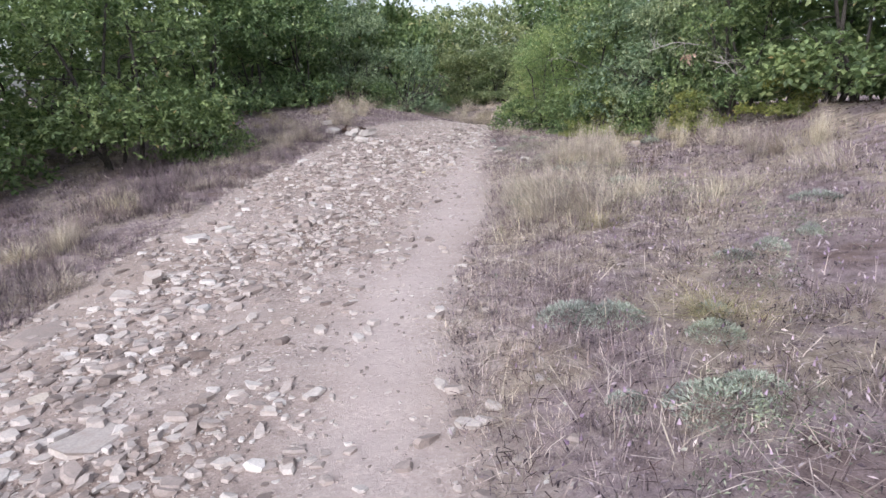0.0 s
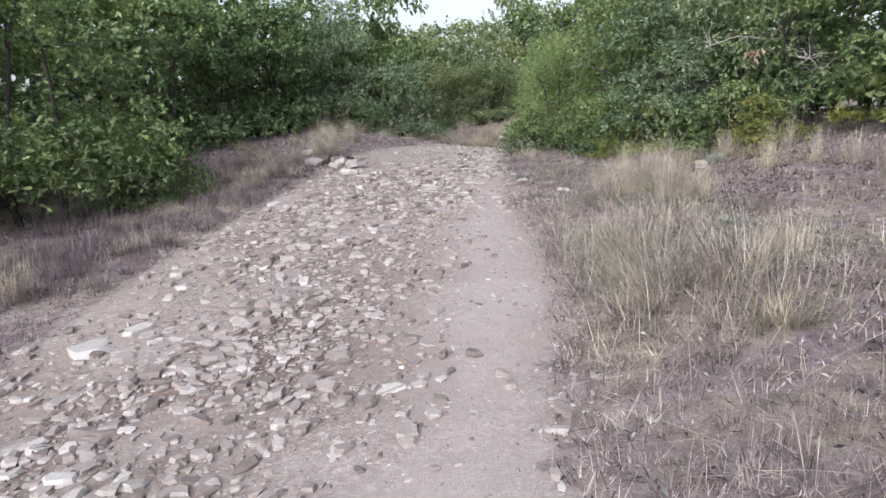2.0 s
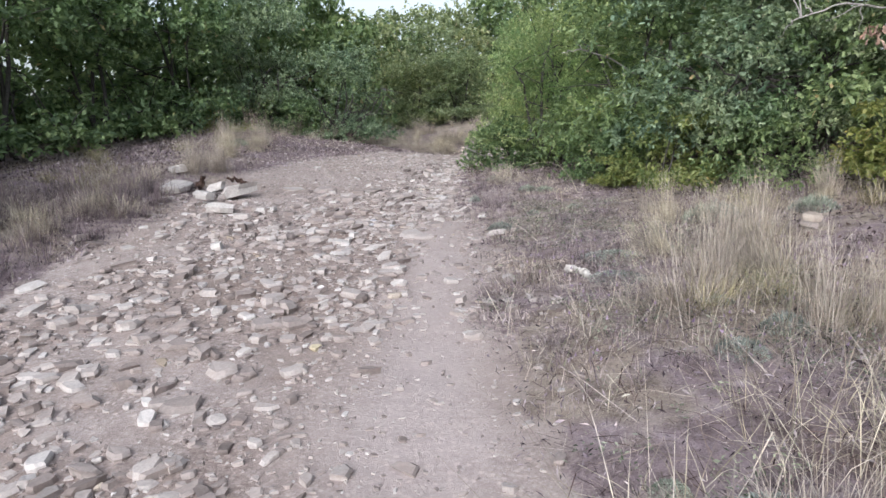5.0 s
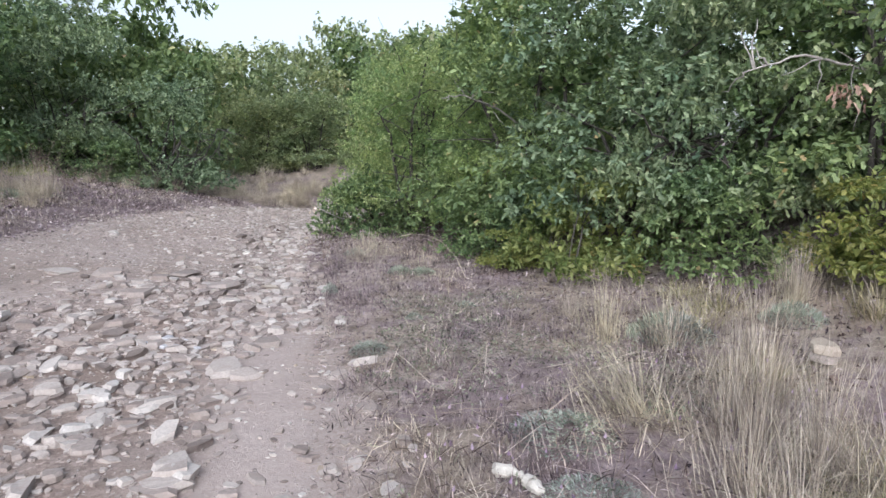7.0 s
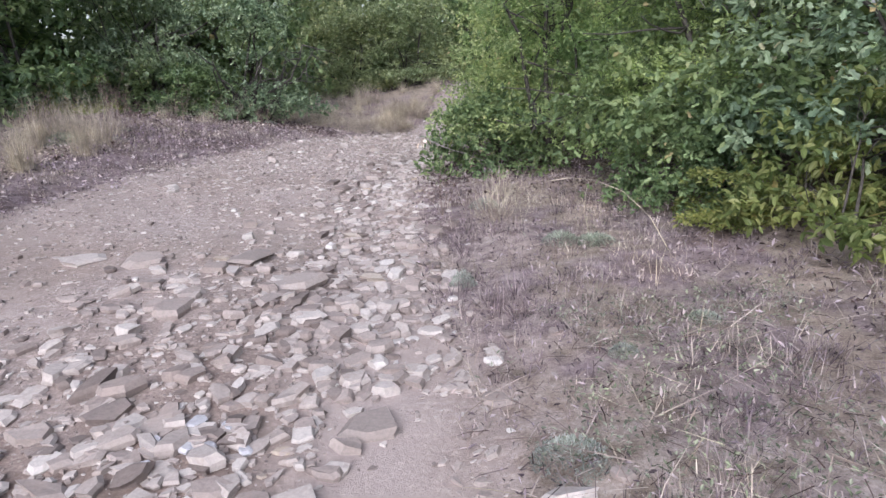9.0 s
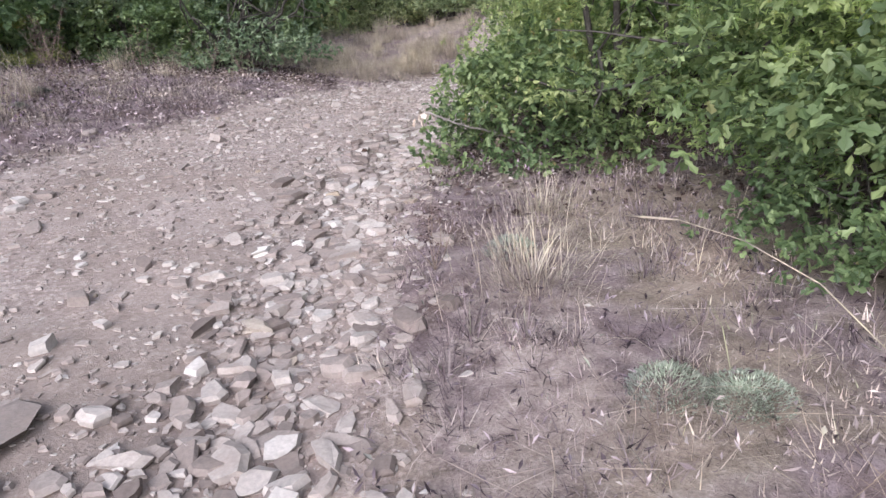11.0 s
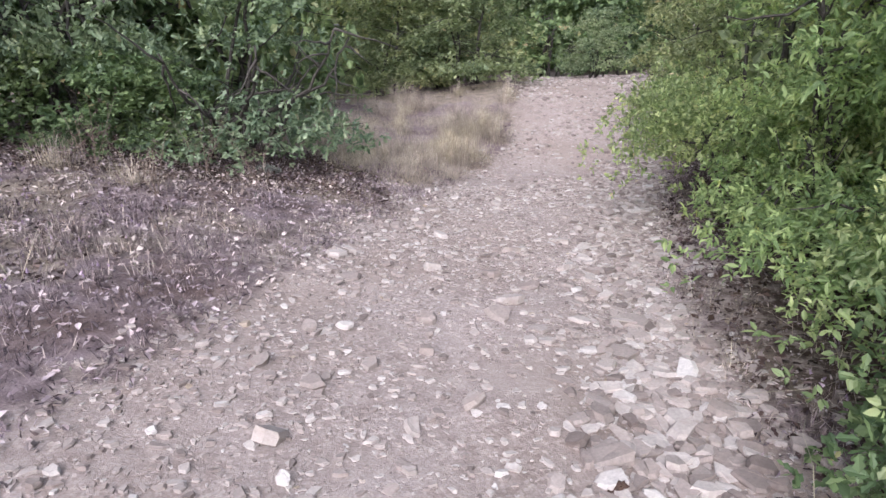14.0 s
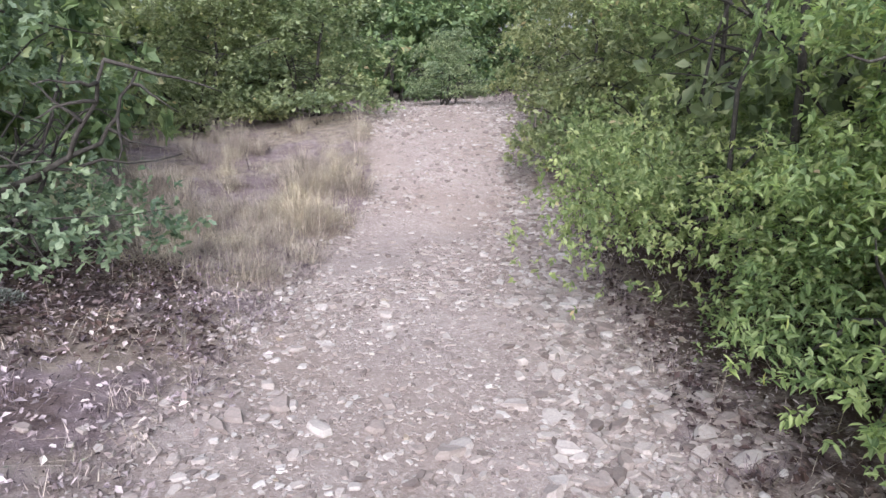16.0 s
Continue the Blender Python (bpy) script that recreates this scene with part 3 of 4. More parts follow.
low_oak = shrub("low_oak_shrub", 105, "low spreading oak shrub with dense dark leaves on the verge", "shrub", LEAF_LOBED, OAK, 6000, 0.09, 1.35, 1.5, 22, low=0.05, stems=7)
yellow = shrub("yellowing_shrub", 106, "low shrub with yellowing oval leaves at the thicket's foot", "shrub", LEAF_OVAL, YELLOW, 3600, 0.075, 0.8, 1.15, 14, low=0.08, stems=4)
mid_oak = shrub("oak_bush", 110, "tall dark oak bush at the back of the verge", "shrub", LEAF_FAR, OAK, 10000, 0.135, 1.8, 3.9, 34, low=0.06)
mid_horn = shrub("hornbeam_bush", 111, "bushy light green hornbeam with fine leaves beside the trail", "shrub", LEAF_FAR, DULL, 12000, 0.105, 1.7, 3.5, 34, low=0.05, droop=0.05)
far_dark = shrub("oak_tree", 107, "small dark oak tree in the woods behind the trail", "tree", LEAF_FAR, OAK, 4600, 0.27, 2.4, 6.0, 30, low=0.04, stems=3)
far_light = shrub("hornbeam_tree", 108, "light green hornbeam tree behind the clearing", "tree", LEAF_FAR, DULL, 4800, 0.22, 2.1, 4.8, 30, low=0.04, stems=3)
window_oak = shrub("open_oak_shrub", 109, "spreading oak shrub with bare crooked limbs above a dense leafy skirt", "shrub", LEAF_LOBED, GREYOAK, 13000, 0.08, 1.7, 2.9, 28, low=0.03, stems=9, gap=(0.8, 1.3))

OAKS, HORNS, ASHES = "oak thicket along the trail", "hornbeam shrubs along the trail", "ash shrubs along the trail"
LOW, WOOD = "low oak shrubs on the verge", "trees of the wood"
plant(oak_a, [(4.55, 17.9, 1, 1, 20), (6.5, 14.2, 1.0, 1.1, 140), (-6.0, 12.9, 1.2, 1.2, 75)], OAKS)
plant(oak_b, [(5.15, 16.6, 1, 1, 60), (5.6, 15.3, 0.8, 1.05, 230), (-3.0, 27.9, 1.0, 1.35, 15), (8.3, 38.0, 0.75, 0.58, 33)], OAKS)
plant(mid_oak, [(7.5, 12.2, 1, 1, 0), (7.9, 9.6, 1, 1, 80), (8.3, 7.0, 1, 1, 150), (8.6, 4.4, 1, 1, 220), (-7.9, 15.0, 1.1, 1.15, 200), (-8.2, 10.4, 1.1, 1.1, 30), (-7.6, 18.0, 1.05, 1.05, 130), (-6.6, 20.8, 1.05, 1.1, 260), (-5.9, 23.4, 1.05, 1.1, 310), (-4.8, 25.7, 1.05, 1.15, 33), (-9.0, 7.4, 1.0, 1.0, 100), (-3.4, 30.6, 0.9, 1.1, 190)], OAKS)
plant(horn, [(3.6, 20.0, 0.92, 0.95, 45), (5.5, 22.5, 1.05, 1.2, 80), (4.5, 24.4, 0.95, 1.1, 170), (5.85, 26.6, 0.95, 1.1, 260)], HORNS)
plant(mid_horn, [(7.0, 29.0, 0.95, 1.0, 350), (8.5, 31.5, 0.95, 1.05, 120), (9.7, 34.4, 1.0, 1.05, 200), (3.7, 35.0, 1.1, 0.95, 15), (1.9, 36.0, 1.1, 0.95, 75), (3.5, 36.8, 1.0, 1.0, 140), (2.4, 39.2, 1.0, 1.0, 10)], HORNS)
plant(ash, [(3.75, 21.3, 0.95, 1.0, 10), (4.15, 22.9, 0.88, 1.0, 120), (4.25, 18.4, 0.72, 0.72, 310), (4.0, 21.9, 0.5, 0.4, 200), (4.3, 23.6, 0.5, 0.42, 20)], ASHES)
plant(low_oak, [(2.85, 20.0, 0.7, 0.75, 0), (3.75, 17.5, 0.55, 0.6, 60), (-2.2, 26.9, 0.95, 0.8, 100), (-4.7, 13.6, 0.75, 0.8, 200), (5.2, 14.9, 0.7, 0.8, 310)], LOW)
plant(yellow, [(4.05, 15.85, 1, 1.15, 0), (3.75, 16.7, 0.6, 0.5, 200), (5.6, 13.6, 0.9, 0.9, 120), (6.4, 12.2, 0.9, 0.8, 240), (-3.6, 25.4, 0.9, 0.8, 70)], "yellowing shrubs at the foot of the thicket")
plant(window_oak, [(-0.8, 26.9, 0.98, 1.0, 25)], LOW)
plant(far_dark, [(7.6, 18.2, 1, 0.92, 0), (8.9, 15.0, 1, 1.0, 60), (10.0, 11.4, 1, 1.0, 130), (11, 7, 1, 0.85, 200), (-10.2, 12.0, 1, 0.95, 40), (-10.5, 17.5, 1, 0.95, 80), (-9.2, 22.6, 1, 0.95, 140), (-7.2, 26.8, 1, 0.95, 190), (-4.8, 29.8, 0.95, 0.95, 230), (-2.8, 32.2, 0.9, 0.9, 300),
                 (8.6, 50.5, 1.2, 1.45, 20), (12.4, 49.5, 1.2, 1.45, 90), (16.2, 48.0, 1.1, 1.15, 160), (20.5, 46, 1.2, 1.25, 220), (18.2, 52, 1.2, 1.4, 280), (10.4, 54, 1.2, 1.35, 340), (14.5, 54, 1.2, 1.4, 44), (-8.8, 31, 1.1, 1.05, 10), (-11.5, 27, 1.1, 1.0, 99), (7.4, 22.4, 0.95, 0.98, 99), (-5.5, 35, 1.1, 1.0, 31), (-1.1, 31.0, 0.75, 1.12, 12), (8.6, 43.6, 1.0, 1.0, 66), (11.6, 44.6, 1.0, 1.0, 166), (-1.5, 44.5, 1.2, 1.1, 50), (1.2, 45.5, 1.1, 1.05, 150), (24, 42, 1.2, 1.2, 10), (-3.4, 53, 1.2, 1.15, 75)], WOOD)
plant(far_light, [(7.0, 25.0, 0.95, 1.15, 0), (8.7, 27.8, 0.95, 1.05, 50), (10.4, 30.6, 1, 0.95, 100), (12.4, 33.6, 1, 1, 150), (14.6, 37.0, 1, 1.05, 200), (17.6, 41, 1.1, 1.1, 250), (0.2, 39.6, 1.1, 1.15, 300), (2.8, 41.5, 1.1, 1.2, 10), (5.2, 44.0, 1.1, 1.15, 70), (-2.6, 39.4, 1.1, 1.25, 190), (3.4, 48.5, 1.3, 1.6, 20), (-0.8, 47.5, 1.3, 1.6, 130), (-6.0, 44.5, 1.3, 1.55, 200), (6.4, 53, 1.3, 1.7, 140), (10.4, 51.5, 1.2, 1.85, 310), (13.6, 54, 1.4, 2.1, 40), (17.2, 57, 1.4, 2.2, 150), (8.4, 56, 1.4, 2.2, 80), (1.4, 52, 1.4, 1.7, 250), (-9.5, 38, 1.1, 1.1, 60)], WOOD)

# ---- low plants of the verges ----
BLADES = []
for bend in (0.1, 0.25, 0.45, 0.7):
    BLADES.append((np.array([(-0.5, 0, 0), (0.5, 0, 0), (-0.4, bend * 0.3, 0.55), (0.4, bend * 0.3, 0.55), (0, bend, 1.0 - bend * 0.25)]), np.array([(0, 1, 3), (0, 3, 2), (2, 3, 4)])))
SPRIG = [(np.array([(-0.5, 0, 0), (0.5, 0, 0), (0.35, 0.15, 0.8), (-0.1, 0.3, 1.0)]), np.array([(0, 1, 2), (0, 2, 3)])),
         (np.array([(-0.5, 0, 0), (0.5, 0, 0), (0.1, 0.5, 0.7), (-0.4, 0.45, 0.75)]), np.array([(0, 1, 2), (0, 2, 3)]))]
SLIVERS = [(np.array([(-0.5, 0, 0), (0.5, 0, 0), (0, b, 1.0 - b * 0.3)]), np.array([(0, 1, 2)])) for b in (0.0, 0.3, 0.6)]
HEAD = (np.array([(-0.5, 0, 0), (0, -0.5, 0.1), (0.5, 0, 0), (0, 0.5, 0.1), (0, 0, 1)]), np.array([(0, 1, 4), (1, 2, 4), (2, 3, 4), (3, 0, 4)]))


def blades(cx, cy, per, spread_r, height, width, lean, rng, templates, mat, name, wind=(0.0, 0.0)):
    """Clumps of blades round the given centres, as one mesh. height: one value for each clump."""
    n = len(cx) * per
    c = np.repeat(np.arange(len(cx)), per)
    ang, r = rng.uniform(0, 6.283, n), np.abs(rng.normal(0, 1, n)) * spread_r
    x, y = cx[c] + np.cos(ang) * r, cy[c] + np.sin(ang) * r
    hh = height[c] * rng.uniform(0.45, 1.15, n)
    out = ang - np.pi / 2 + rng.normal(0, 0.6, n) + wind[0]
    tilt = -np.abs(rng.normal(lean, lean * 0.6 + 0.05, n)) - wind[1]
    pos = np.stack([x, y, ground_z(x, y) - 0.01], -1)
    w = width * rng.uniform(0.6, 1.5, n)
    return scatter(name, templates, rng.integers(0, len(templates), n), pos, turns(out, tilt), np.stack([w, hh, hh], -1), mat)


def verge_spots(n, rng, near, far, y0, y1, side=0):
    """Places off the trail, between near and far metres from its edge."""
    y = rng.uniform(y0, y1, n)
    s = rng.choice([-1, 1], n) if side == 0 else np.full(n, side)
    off = near + (far - near) * rng.uniform(0, 1, n)
    x = np.where(s < 0, np.interp(y, LEFT_Y, LEFT_X) - off, np.interp(y, RIGHT_Y, RIGHT_X) + off)
    return x, y


def build_verge():
    rng = np.random.default_rng(31)
    # cushions of withered herbs, thick by the trail and thinner away from it
    for n, near, far, y0, y1, per, hgt, wid, side, mat_ in (
        (4600, -0.05, 1.8, 1.2, 28, 36, 0.085, 0.0062, 0, MAT), (2300, 0.0, 3.8, 1.2, 28, 46, 0.14, 0.0062, 0, HEATH), (4600, 1.4, 5.0, 1.2, 28, 30, 0.10, 0.0085, 0, MAT), (1200, 0.1, 6.0, 27, 46, 16, 0.2, 0.014, 0, MAT),
        (900, 4.0, 9.0, 2, 28, 16, 0.16, 0.012, 0, MAT), (2100, 0.1, 3.2, 3.5, 17, 34, 0.30, 0.006, -1, HEATH)):
        x, y = verge_spots(n, rng, near, far, y0, y1, side)
        thick = 0.5 * layers(x, y, 0.7, 55) + 0.5 * layers(x, y, 2.6, 57, 2)
        keep = (thick > 0.44) | (rng.uniform(0, 1, n) < 0.2)
        x, y, thick = x[keep], y[keep], thick[keep]
        under = (x < 0.9) & (x > -3.5) & (y > 25.2) & (y < 28.2) | (outside(x, y) > 0.3) & (x > 0) & (y > 19.2) & (y < 27)
        x, y, thick = x[~under], y[~under], thick[~under]
        h = hgt * (0.35 + 3.2 * np.clip(thick - 0.36, 0, 1)) * rng.uniform(0.6, 1.3, len(x))
        ob = new("withered_herbs", blades(x, y, per, 0.06, h, wid, 0.75, rng, SLIVERS, mat_, "withered_herbs"))
        tagged(ob, "matted withered herbs in grey and pinkish brown on the verge" if mat_ is MAT else "dark purplish dry heath tufts beside the trail", "dry herbs", kind="stuff")
    # seed heads in faded purple, in patches
    x, y = verge_spots(9000, rng, 0.3, 6.0, 2, 27)
    keep = (layers(x, y, 0.35, 81, 2) > 0.52) | (np.hypot((x - 3.0) / 1.1, (y - 7.6) / 1.2) < 1)
    x, y = x[keep], y[keep]
    n = len(x)
    hh = rng.uniform(0.04, 0.16, n)
    pos = np.stack([x, y, ground_z(x, y) + hh], -1)
    s = rng.uniform(0.008, 0.02, n)
    ob = new("seed_heads", scatter("seed_heads", [HEAD], np.zeros(n, int), pos, turns(rng.uniform(0, 6.28, n), rng.normal(0, 0.5, n)), np.stack([s, s, s * 1.6], -1), THYME))
    tagged(ob, "small faded purple seed heads among the withered herbs", "dry herbs", kind="stuff")
    ob = new("seed_head_stalks", blades(x, y, 2, 0.02, hh * 1.3, 0.004, 0.2, rng, BLADES[:2], MAT, "seed_head_stalks"))
    tagged(ob, "thin dry stalks under purple seed heads", "dry herbs", kind="stuff")
    # single pale straws, some fallen over
    x, y = verge_spots(2600, rng, 0.0, 5.5, 1.5, 40)
    ob = new("dry_grass", blades(x, y, 3, 0.05, rng.uniform(0.12, 0.42, len(x)), 0.0032, 0.35, rng, BLADES, STRAW, "dry_grass"))
    tagged(ob, "thin pale dry grass straws scattered over the verge", "dry grass", kind="stuff")
    x, y = verge_spots(560, rng, 0.1, 1.9, 6.2, 11.5, 1)
    keep = layers(x, y, 0.8, 47, 2) > 0.47
    x, y = x[keep], y[keep]
    ob = new("dry_grass", blades(x, y, 4, 0.09, rng.uniform(0.3, 0.75, len(x)), 0.0030, 0.6, rng, BLADES, STRAW, "dry_grass"))
    tagged(ob, "tall pale dry grass leaning over the trail edge", "dry grass", kind="stuff")
    x, y = verge_spots(5200, rng, 0.0, 3.4, 1.5, 26)
    n = len(x)
    L = rng.uniform(0.12, 0.55, n)
    pos = np.stack([x, y, ground_z(x, y) + rng.uniform(0.02, 0.06, n)], -1)
    ob = new("fallen_straws", scatter("fallen_straws", BLADES[:3], rng.integers(0, 3, n), pos, turns(rng.uniform(0, 6.28, n), rng.normal(-1.45, 0.08, n)), np.stack([rng.uniform(0.002, 0.0042, n), L, L], -1), HAY))
    tagged(ob, "fallen pale straws lying on the verge", "dry grass", kind="stuff")
    # a coarse tangle of bent straws and dark twigs where the walk begins
    for n, lo, hi, thin, wide, mat_, name, label in ((1700, 0.15, 0.5, 0.003, 0.0058, HAY, "straw_tangle", "tangle of bent pale straws on the dry verge"), (2600, 0.05, 0.2, 0.003, 0.007, LITTER, "dark_twigs", "short dark twigs lying among the withered herbs")):
        x, y = verge_spots(n, rng, 0.0, 2.4, 1.8, 15.0, 1)
        L = rng.uniform(lo, hi, n)
        pos = np.stack([x, y, ground_z(x, y) + rng.uniform(0.02, 0.09, n)], -1)
        ob = new(name, scatter(name, BLADES, rng.integers(0, 4, n), pos, turns(rng.uniform(0, 6.28, n), rng.normal(-1.35, 0.2, n), rng.normal(0, 0.5, n)), np.stack([rng.uniform(thin, wide, n), L, L], -1), mat_))
        tagged(ob, label, "dry grass" if mat_ is HAY else "twigs", kind="stuff")
    # crumbs of withered leaves and twigs all over
    for n, near, far, lo, hi in ((52000, -0.1, 2.4, 0.016, 0.052), (34000, 1.5, 5.5, 0.022, 0.07)):
        x, y = verge_spots(n, rng, near, far, 1.2, 28)
        s = rng.uniform(lo, hi, n)
        pos = np.stack([x, y, ground_z(x, y) + rng.uniform(0.0, 0.05, n)], -1)
        ob = new("dry_crumbs", scatter("dry_crumbs", [LEAF_FAR], np.zeros(n, int), pos, turns(rng.uniform(0, 6.28, n), rng.normal(0, 0.7, n), rng.normal(0, 0.7, n)), np.stack([s * rng.uniform(0.2, 0.6, n), s, s], -1), CRUMBS))
        tagged(ob, "crumbs of withered leaves and twigs covering the verge", "dry herbs", kind="stuff")
    # flattened hay in pale patches, thick where the trail begins
    x, y = verge_spots(3400, rng, -0.1, 3.4, 1.5, 28)
    keep = 0.5 * layers(x, y, 0.55, 93, 2) + 0.5 * layers(x, y, 2.0, 94, 2) > 0.55
    xh, yh = verge_spots(260, rng, 0.05, 1.1, 2.2, 6.2, 1)
    x, y = np.concatenate([x[keep], xh]), np.concatenate([y[keep], yh])
    keep = ~((x > -3.2) & (x < 0.5) & (y > 24.8))
    x, y = x[keep], y[keep]
    ob = new("flattened_hay", blades(x, y, 30, 0.13, rng.uniform(0.08, 0.24, len(x)), 0.0026, 1.2, rng, SLIVERS, HAY, "flattened_hay"))
    tagged(ob, "flattened pale hay lying in patches on the verge", "dry grass", kind="stuff")
    # low grey-green leafy herbs between the dry ones
    x, y = rng.uniform(0.7, 3.2, 52000), rng.uniform(1.5, 15.5, 52000)
    keep = (outside(x, y) > 0.05) & (0.6 * layers(x, y, 0.9, 61, 2) + 0.4 * layers(x, y, 4.0, 62, 2) + 0.12 * np.exp(-(((y - 12.3) / 1.6) ** 2)) > 0.57)
    x, y = x[keep], y[keep]
    n = len(x)
    s = rng.uniform(0.012, 0.032, n)
    pos = np.stack([x, y, ground_z(x, y) + rng.uniform(0.005, 0.07, n)], -1)
    ob = new("low_herbs", scatter("low_herbs", [LEAF_FAR], np.zeros(n, int), pos, turns(rng.uniform(0, 6.28, n), rng.uniform(-0.2, 0.9, n), rng.normal(0, 0.4, n)), np.stack([s * 0.7, s, s], -1), LOWHERB))
    tagged(ob, "low dusty green leafy herbs between the dry ones", "herbs", kind="stuff")
    # grey curled leaves strewn over the verge by the oak
    x, y = verge_spots(9000, rng, -0.25, 4.0, 18.5, 26.5, -1)
    n = len(x)
    s = rng.uniform(0.02, 0.06, n)
    pos = np.stack([x, y, ground_z(x, y) + rng.uniform(0.005, 0.04, n)], -1)
    ob = new("grey_leaf_litter", scatter("grey_leaf_litter", [LEAF_LOBED, LEAF_FAR], rng.integers(0, 2, n), pos, turns(rng.uniform(0, 6.28, n), rng.normal(0, 0.5, n), rng.normal(0, 0.5, n)), np.stack([s, s, s * 2], -1), GREYLEAF))
    tagged(ob, "curled grey and lilac dead leaves strewn over the verge", "leaf litter", kind="stuff")
    # litter of dead leaves under the shrubs, its dark tones partly painted shade
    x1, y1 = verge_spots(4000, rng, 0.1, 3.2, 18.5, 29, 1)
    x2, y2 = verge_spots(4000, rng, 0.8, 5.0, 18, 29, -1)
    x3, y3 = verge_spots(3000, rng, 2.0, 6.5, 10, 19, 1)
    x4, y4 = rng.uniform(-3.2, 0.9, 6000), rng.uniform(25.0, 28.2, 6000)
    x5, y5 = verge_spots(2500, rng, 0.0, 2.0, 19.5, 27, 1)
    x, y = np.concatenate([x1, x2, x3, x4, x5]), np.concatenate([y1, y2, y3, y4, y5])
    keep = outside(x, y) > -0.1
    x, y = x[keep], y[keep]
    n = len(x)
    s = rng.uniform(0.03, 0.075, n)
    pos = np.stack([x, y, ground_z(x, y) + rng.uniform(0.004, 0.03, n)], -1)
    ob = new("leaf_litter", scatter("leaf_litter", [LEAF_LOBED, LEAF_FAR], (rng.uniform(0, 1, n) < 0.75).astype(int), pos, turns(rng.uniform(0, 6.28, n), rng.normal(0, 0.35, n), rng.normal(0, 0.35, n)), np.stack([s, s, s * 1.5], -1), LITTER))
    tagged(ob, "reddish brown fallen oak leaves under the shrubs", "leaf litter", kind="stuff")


build_verge()


def tussock(seed, per, radius, height, width, mat, label, name="grass_tussock", lean=0.16, wind=(0, 0)):
    """One tuft of tall grass round its own foot."""
    rng = np.random.default_rng(seed)
    ang, r = rng.uniform(0, 6.283, per), np.abs(rng.normal(0, 1, per)) * radius
    hh = height * rng.uniform(0.35, 1.15, per)
    tilt = -np.abs(rng.normal(lean, lean, per)) - wind[1] * rng.uniform(0.4, 1.2, per)
    yaw = ang - np.pi / 2 + rng.normal(0, 0.7, per)
    if wind[1]:
        yaw = np.where(rng.uniform(0, 1, per) < 0.65, wind[0] + rng.normal(0, 0.5, per), yaw)
    pos = np.stack([np.cos(ang) * r, np.sin(ang) * r, np.full(per, -0.03)], -1)
    w = width * rng.uniform(0.6, 1.5, per)
    ob = thing(name, 0, 0, 0, label, "grass")
    tuft = part("leaf_tuft", scatter("leaf_tuft", BLADES, rng.integers(0, 4, per), pos, turns(yaw, tilt), np.stack([w, hh, hh], -1), mat), ob)
    k = max(6, per // 14)
    rot = turns(yaw[:k], tilt[:k] * 0.8)
    hs = height * rng.uniform(1.0, 1.35, k)
    stalks = part("stalk_tuft", scatter("stalk_tuft", BLADES[:2], rng.integers(0, 2, k), pos[:k], rot, np.stack([np.full(k, width * 0.9), hs, hs], -1), STRAW), ob, "long pale stalks")
    tuft["kind"] = stalks["kind"] = "stuff"
    return ob


def put(proto, spots, group):
    """spot: x, y, width, height, turn."""
    for k, (x, y, w, h, turn) in enumerate(spots):
        m = pose(x, y, gz(x, y), 0, 0, turn) @ Matrix.Diagonal((w, w, h, 1))
        if k:
            copy_thing(proto, m)
        else:
            proto.matrix_basis = m
            proto["group"] = group
    return proto


def around(spots, seed, n, reach, w=(0.7, 1.2), h=(0.6, 1.1)):
    """More tufts loosely round the given places."""
    rng = np.random.default_rng(seed)
    out = []
    for x, y in spots:
        for _ in range(n):
            out.append((x + rng.normal(0, reach), y + rng.normal(0, reach), rng.uniform(*w), rng.uniform(*h), rng.uniform(0, 360)))
    return [s for s in out if float(outside(np.array([s[0]]), np.array([s[1]]))[0]) > 0.12]


straw_a = tussock(61, 260, 0.12, 0.66, 0.0028, STRAW, "tall tuft of pale dry straw grass on the verge")
straw_b = tussock(62, 300, 0.16, 0.42, 0.003, STRAW, "shaggy tuft of dry straw grass on the verge", lean=0.3)
green_a = tussock(63, 260, 0.13, 0.55, 0.003, GREENGRASS, "tuft of half-green grass with pale stalks on the verge", lean=0.22)
slant = tussock(64, 420, 0.2, 0.66, 0.003, STRAW, "leaning tussock of long pale grass beside the trail", lean=0.25, wind=(1.1, 0.45))
TUFTS = "grass tufts on the verges"
put(straw_a, around([(2.6, 10.4), (3.0, 11.2), (3.4, 12.4), (3.2, 14.0)], 71, 3, 0.5, (0.6, 1.0), (0.6, 1.15)) + around([(-4.4, 8.0), (-2.5, 22.3)], 72, 3, 0.22) + around([(-2.3, 18.2), (-2.5, 17.8), (-2.4, 20.0), (-2.2, 20.8), (-2.6, 21.3)], 86, 2, 0.18, (0.7, 1.1), (0.9, 1.3)) + around([(4.7, 12.3), (5.1, 11.3), (5.3, 10.2), (4.9, 13.7), (5.6, 9.0), (5.8, 7.6)], 82, 2, 0.3, (0.6, 1.0), (0.7, 1.15)) + around([(2.2, 31.0), (3.0, 31.6), (3.8, 32.2), (1.2, 31.6), (2.0, 33.0), (0.6, 33.4)], 73, 4, 0.5) + around([(7.6, 35.8), (8.6, 36.4), (6.6, 36.0)], 74, 4, 0.6), TUFTS)
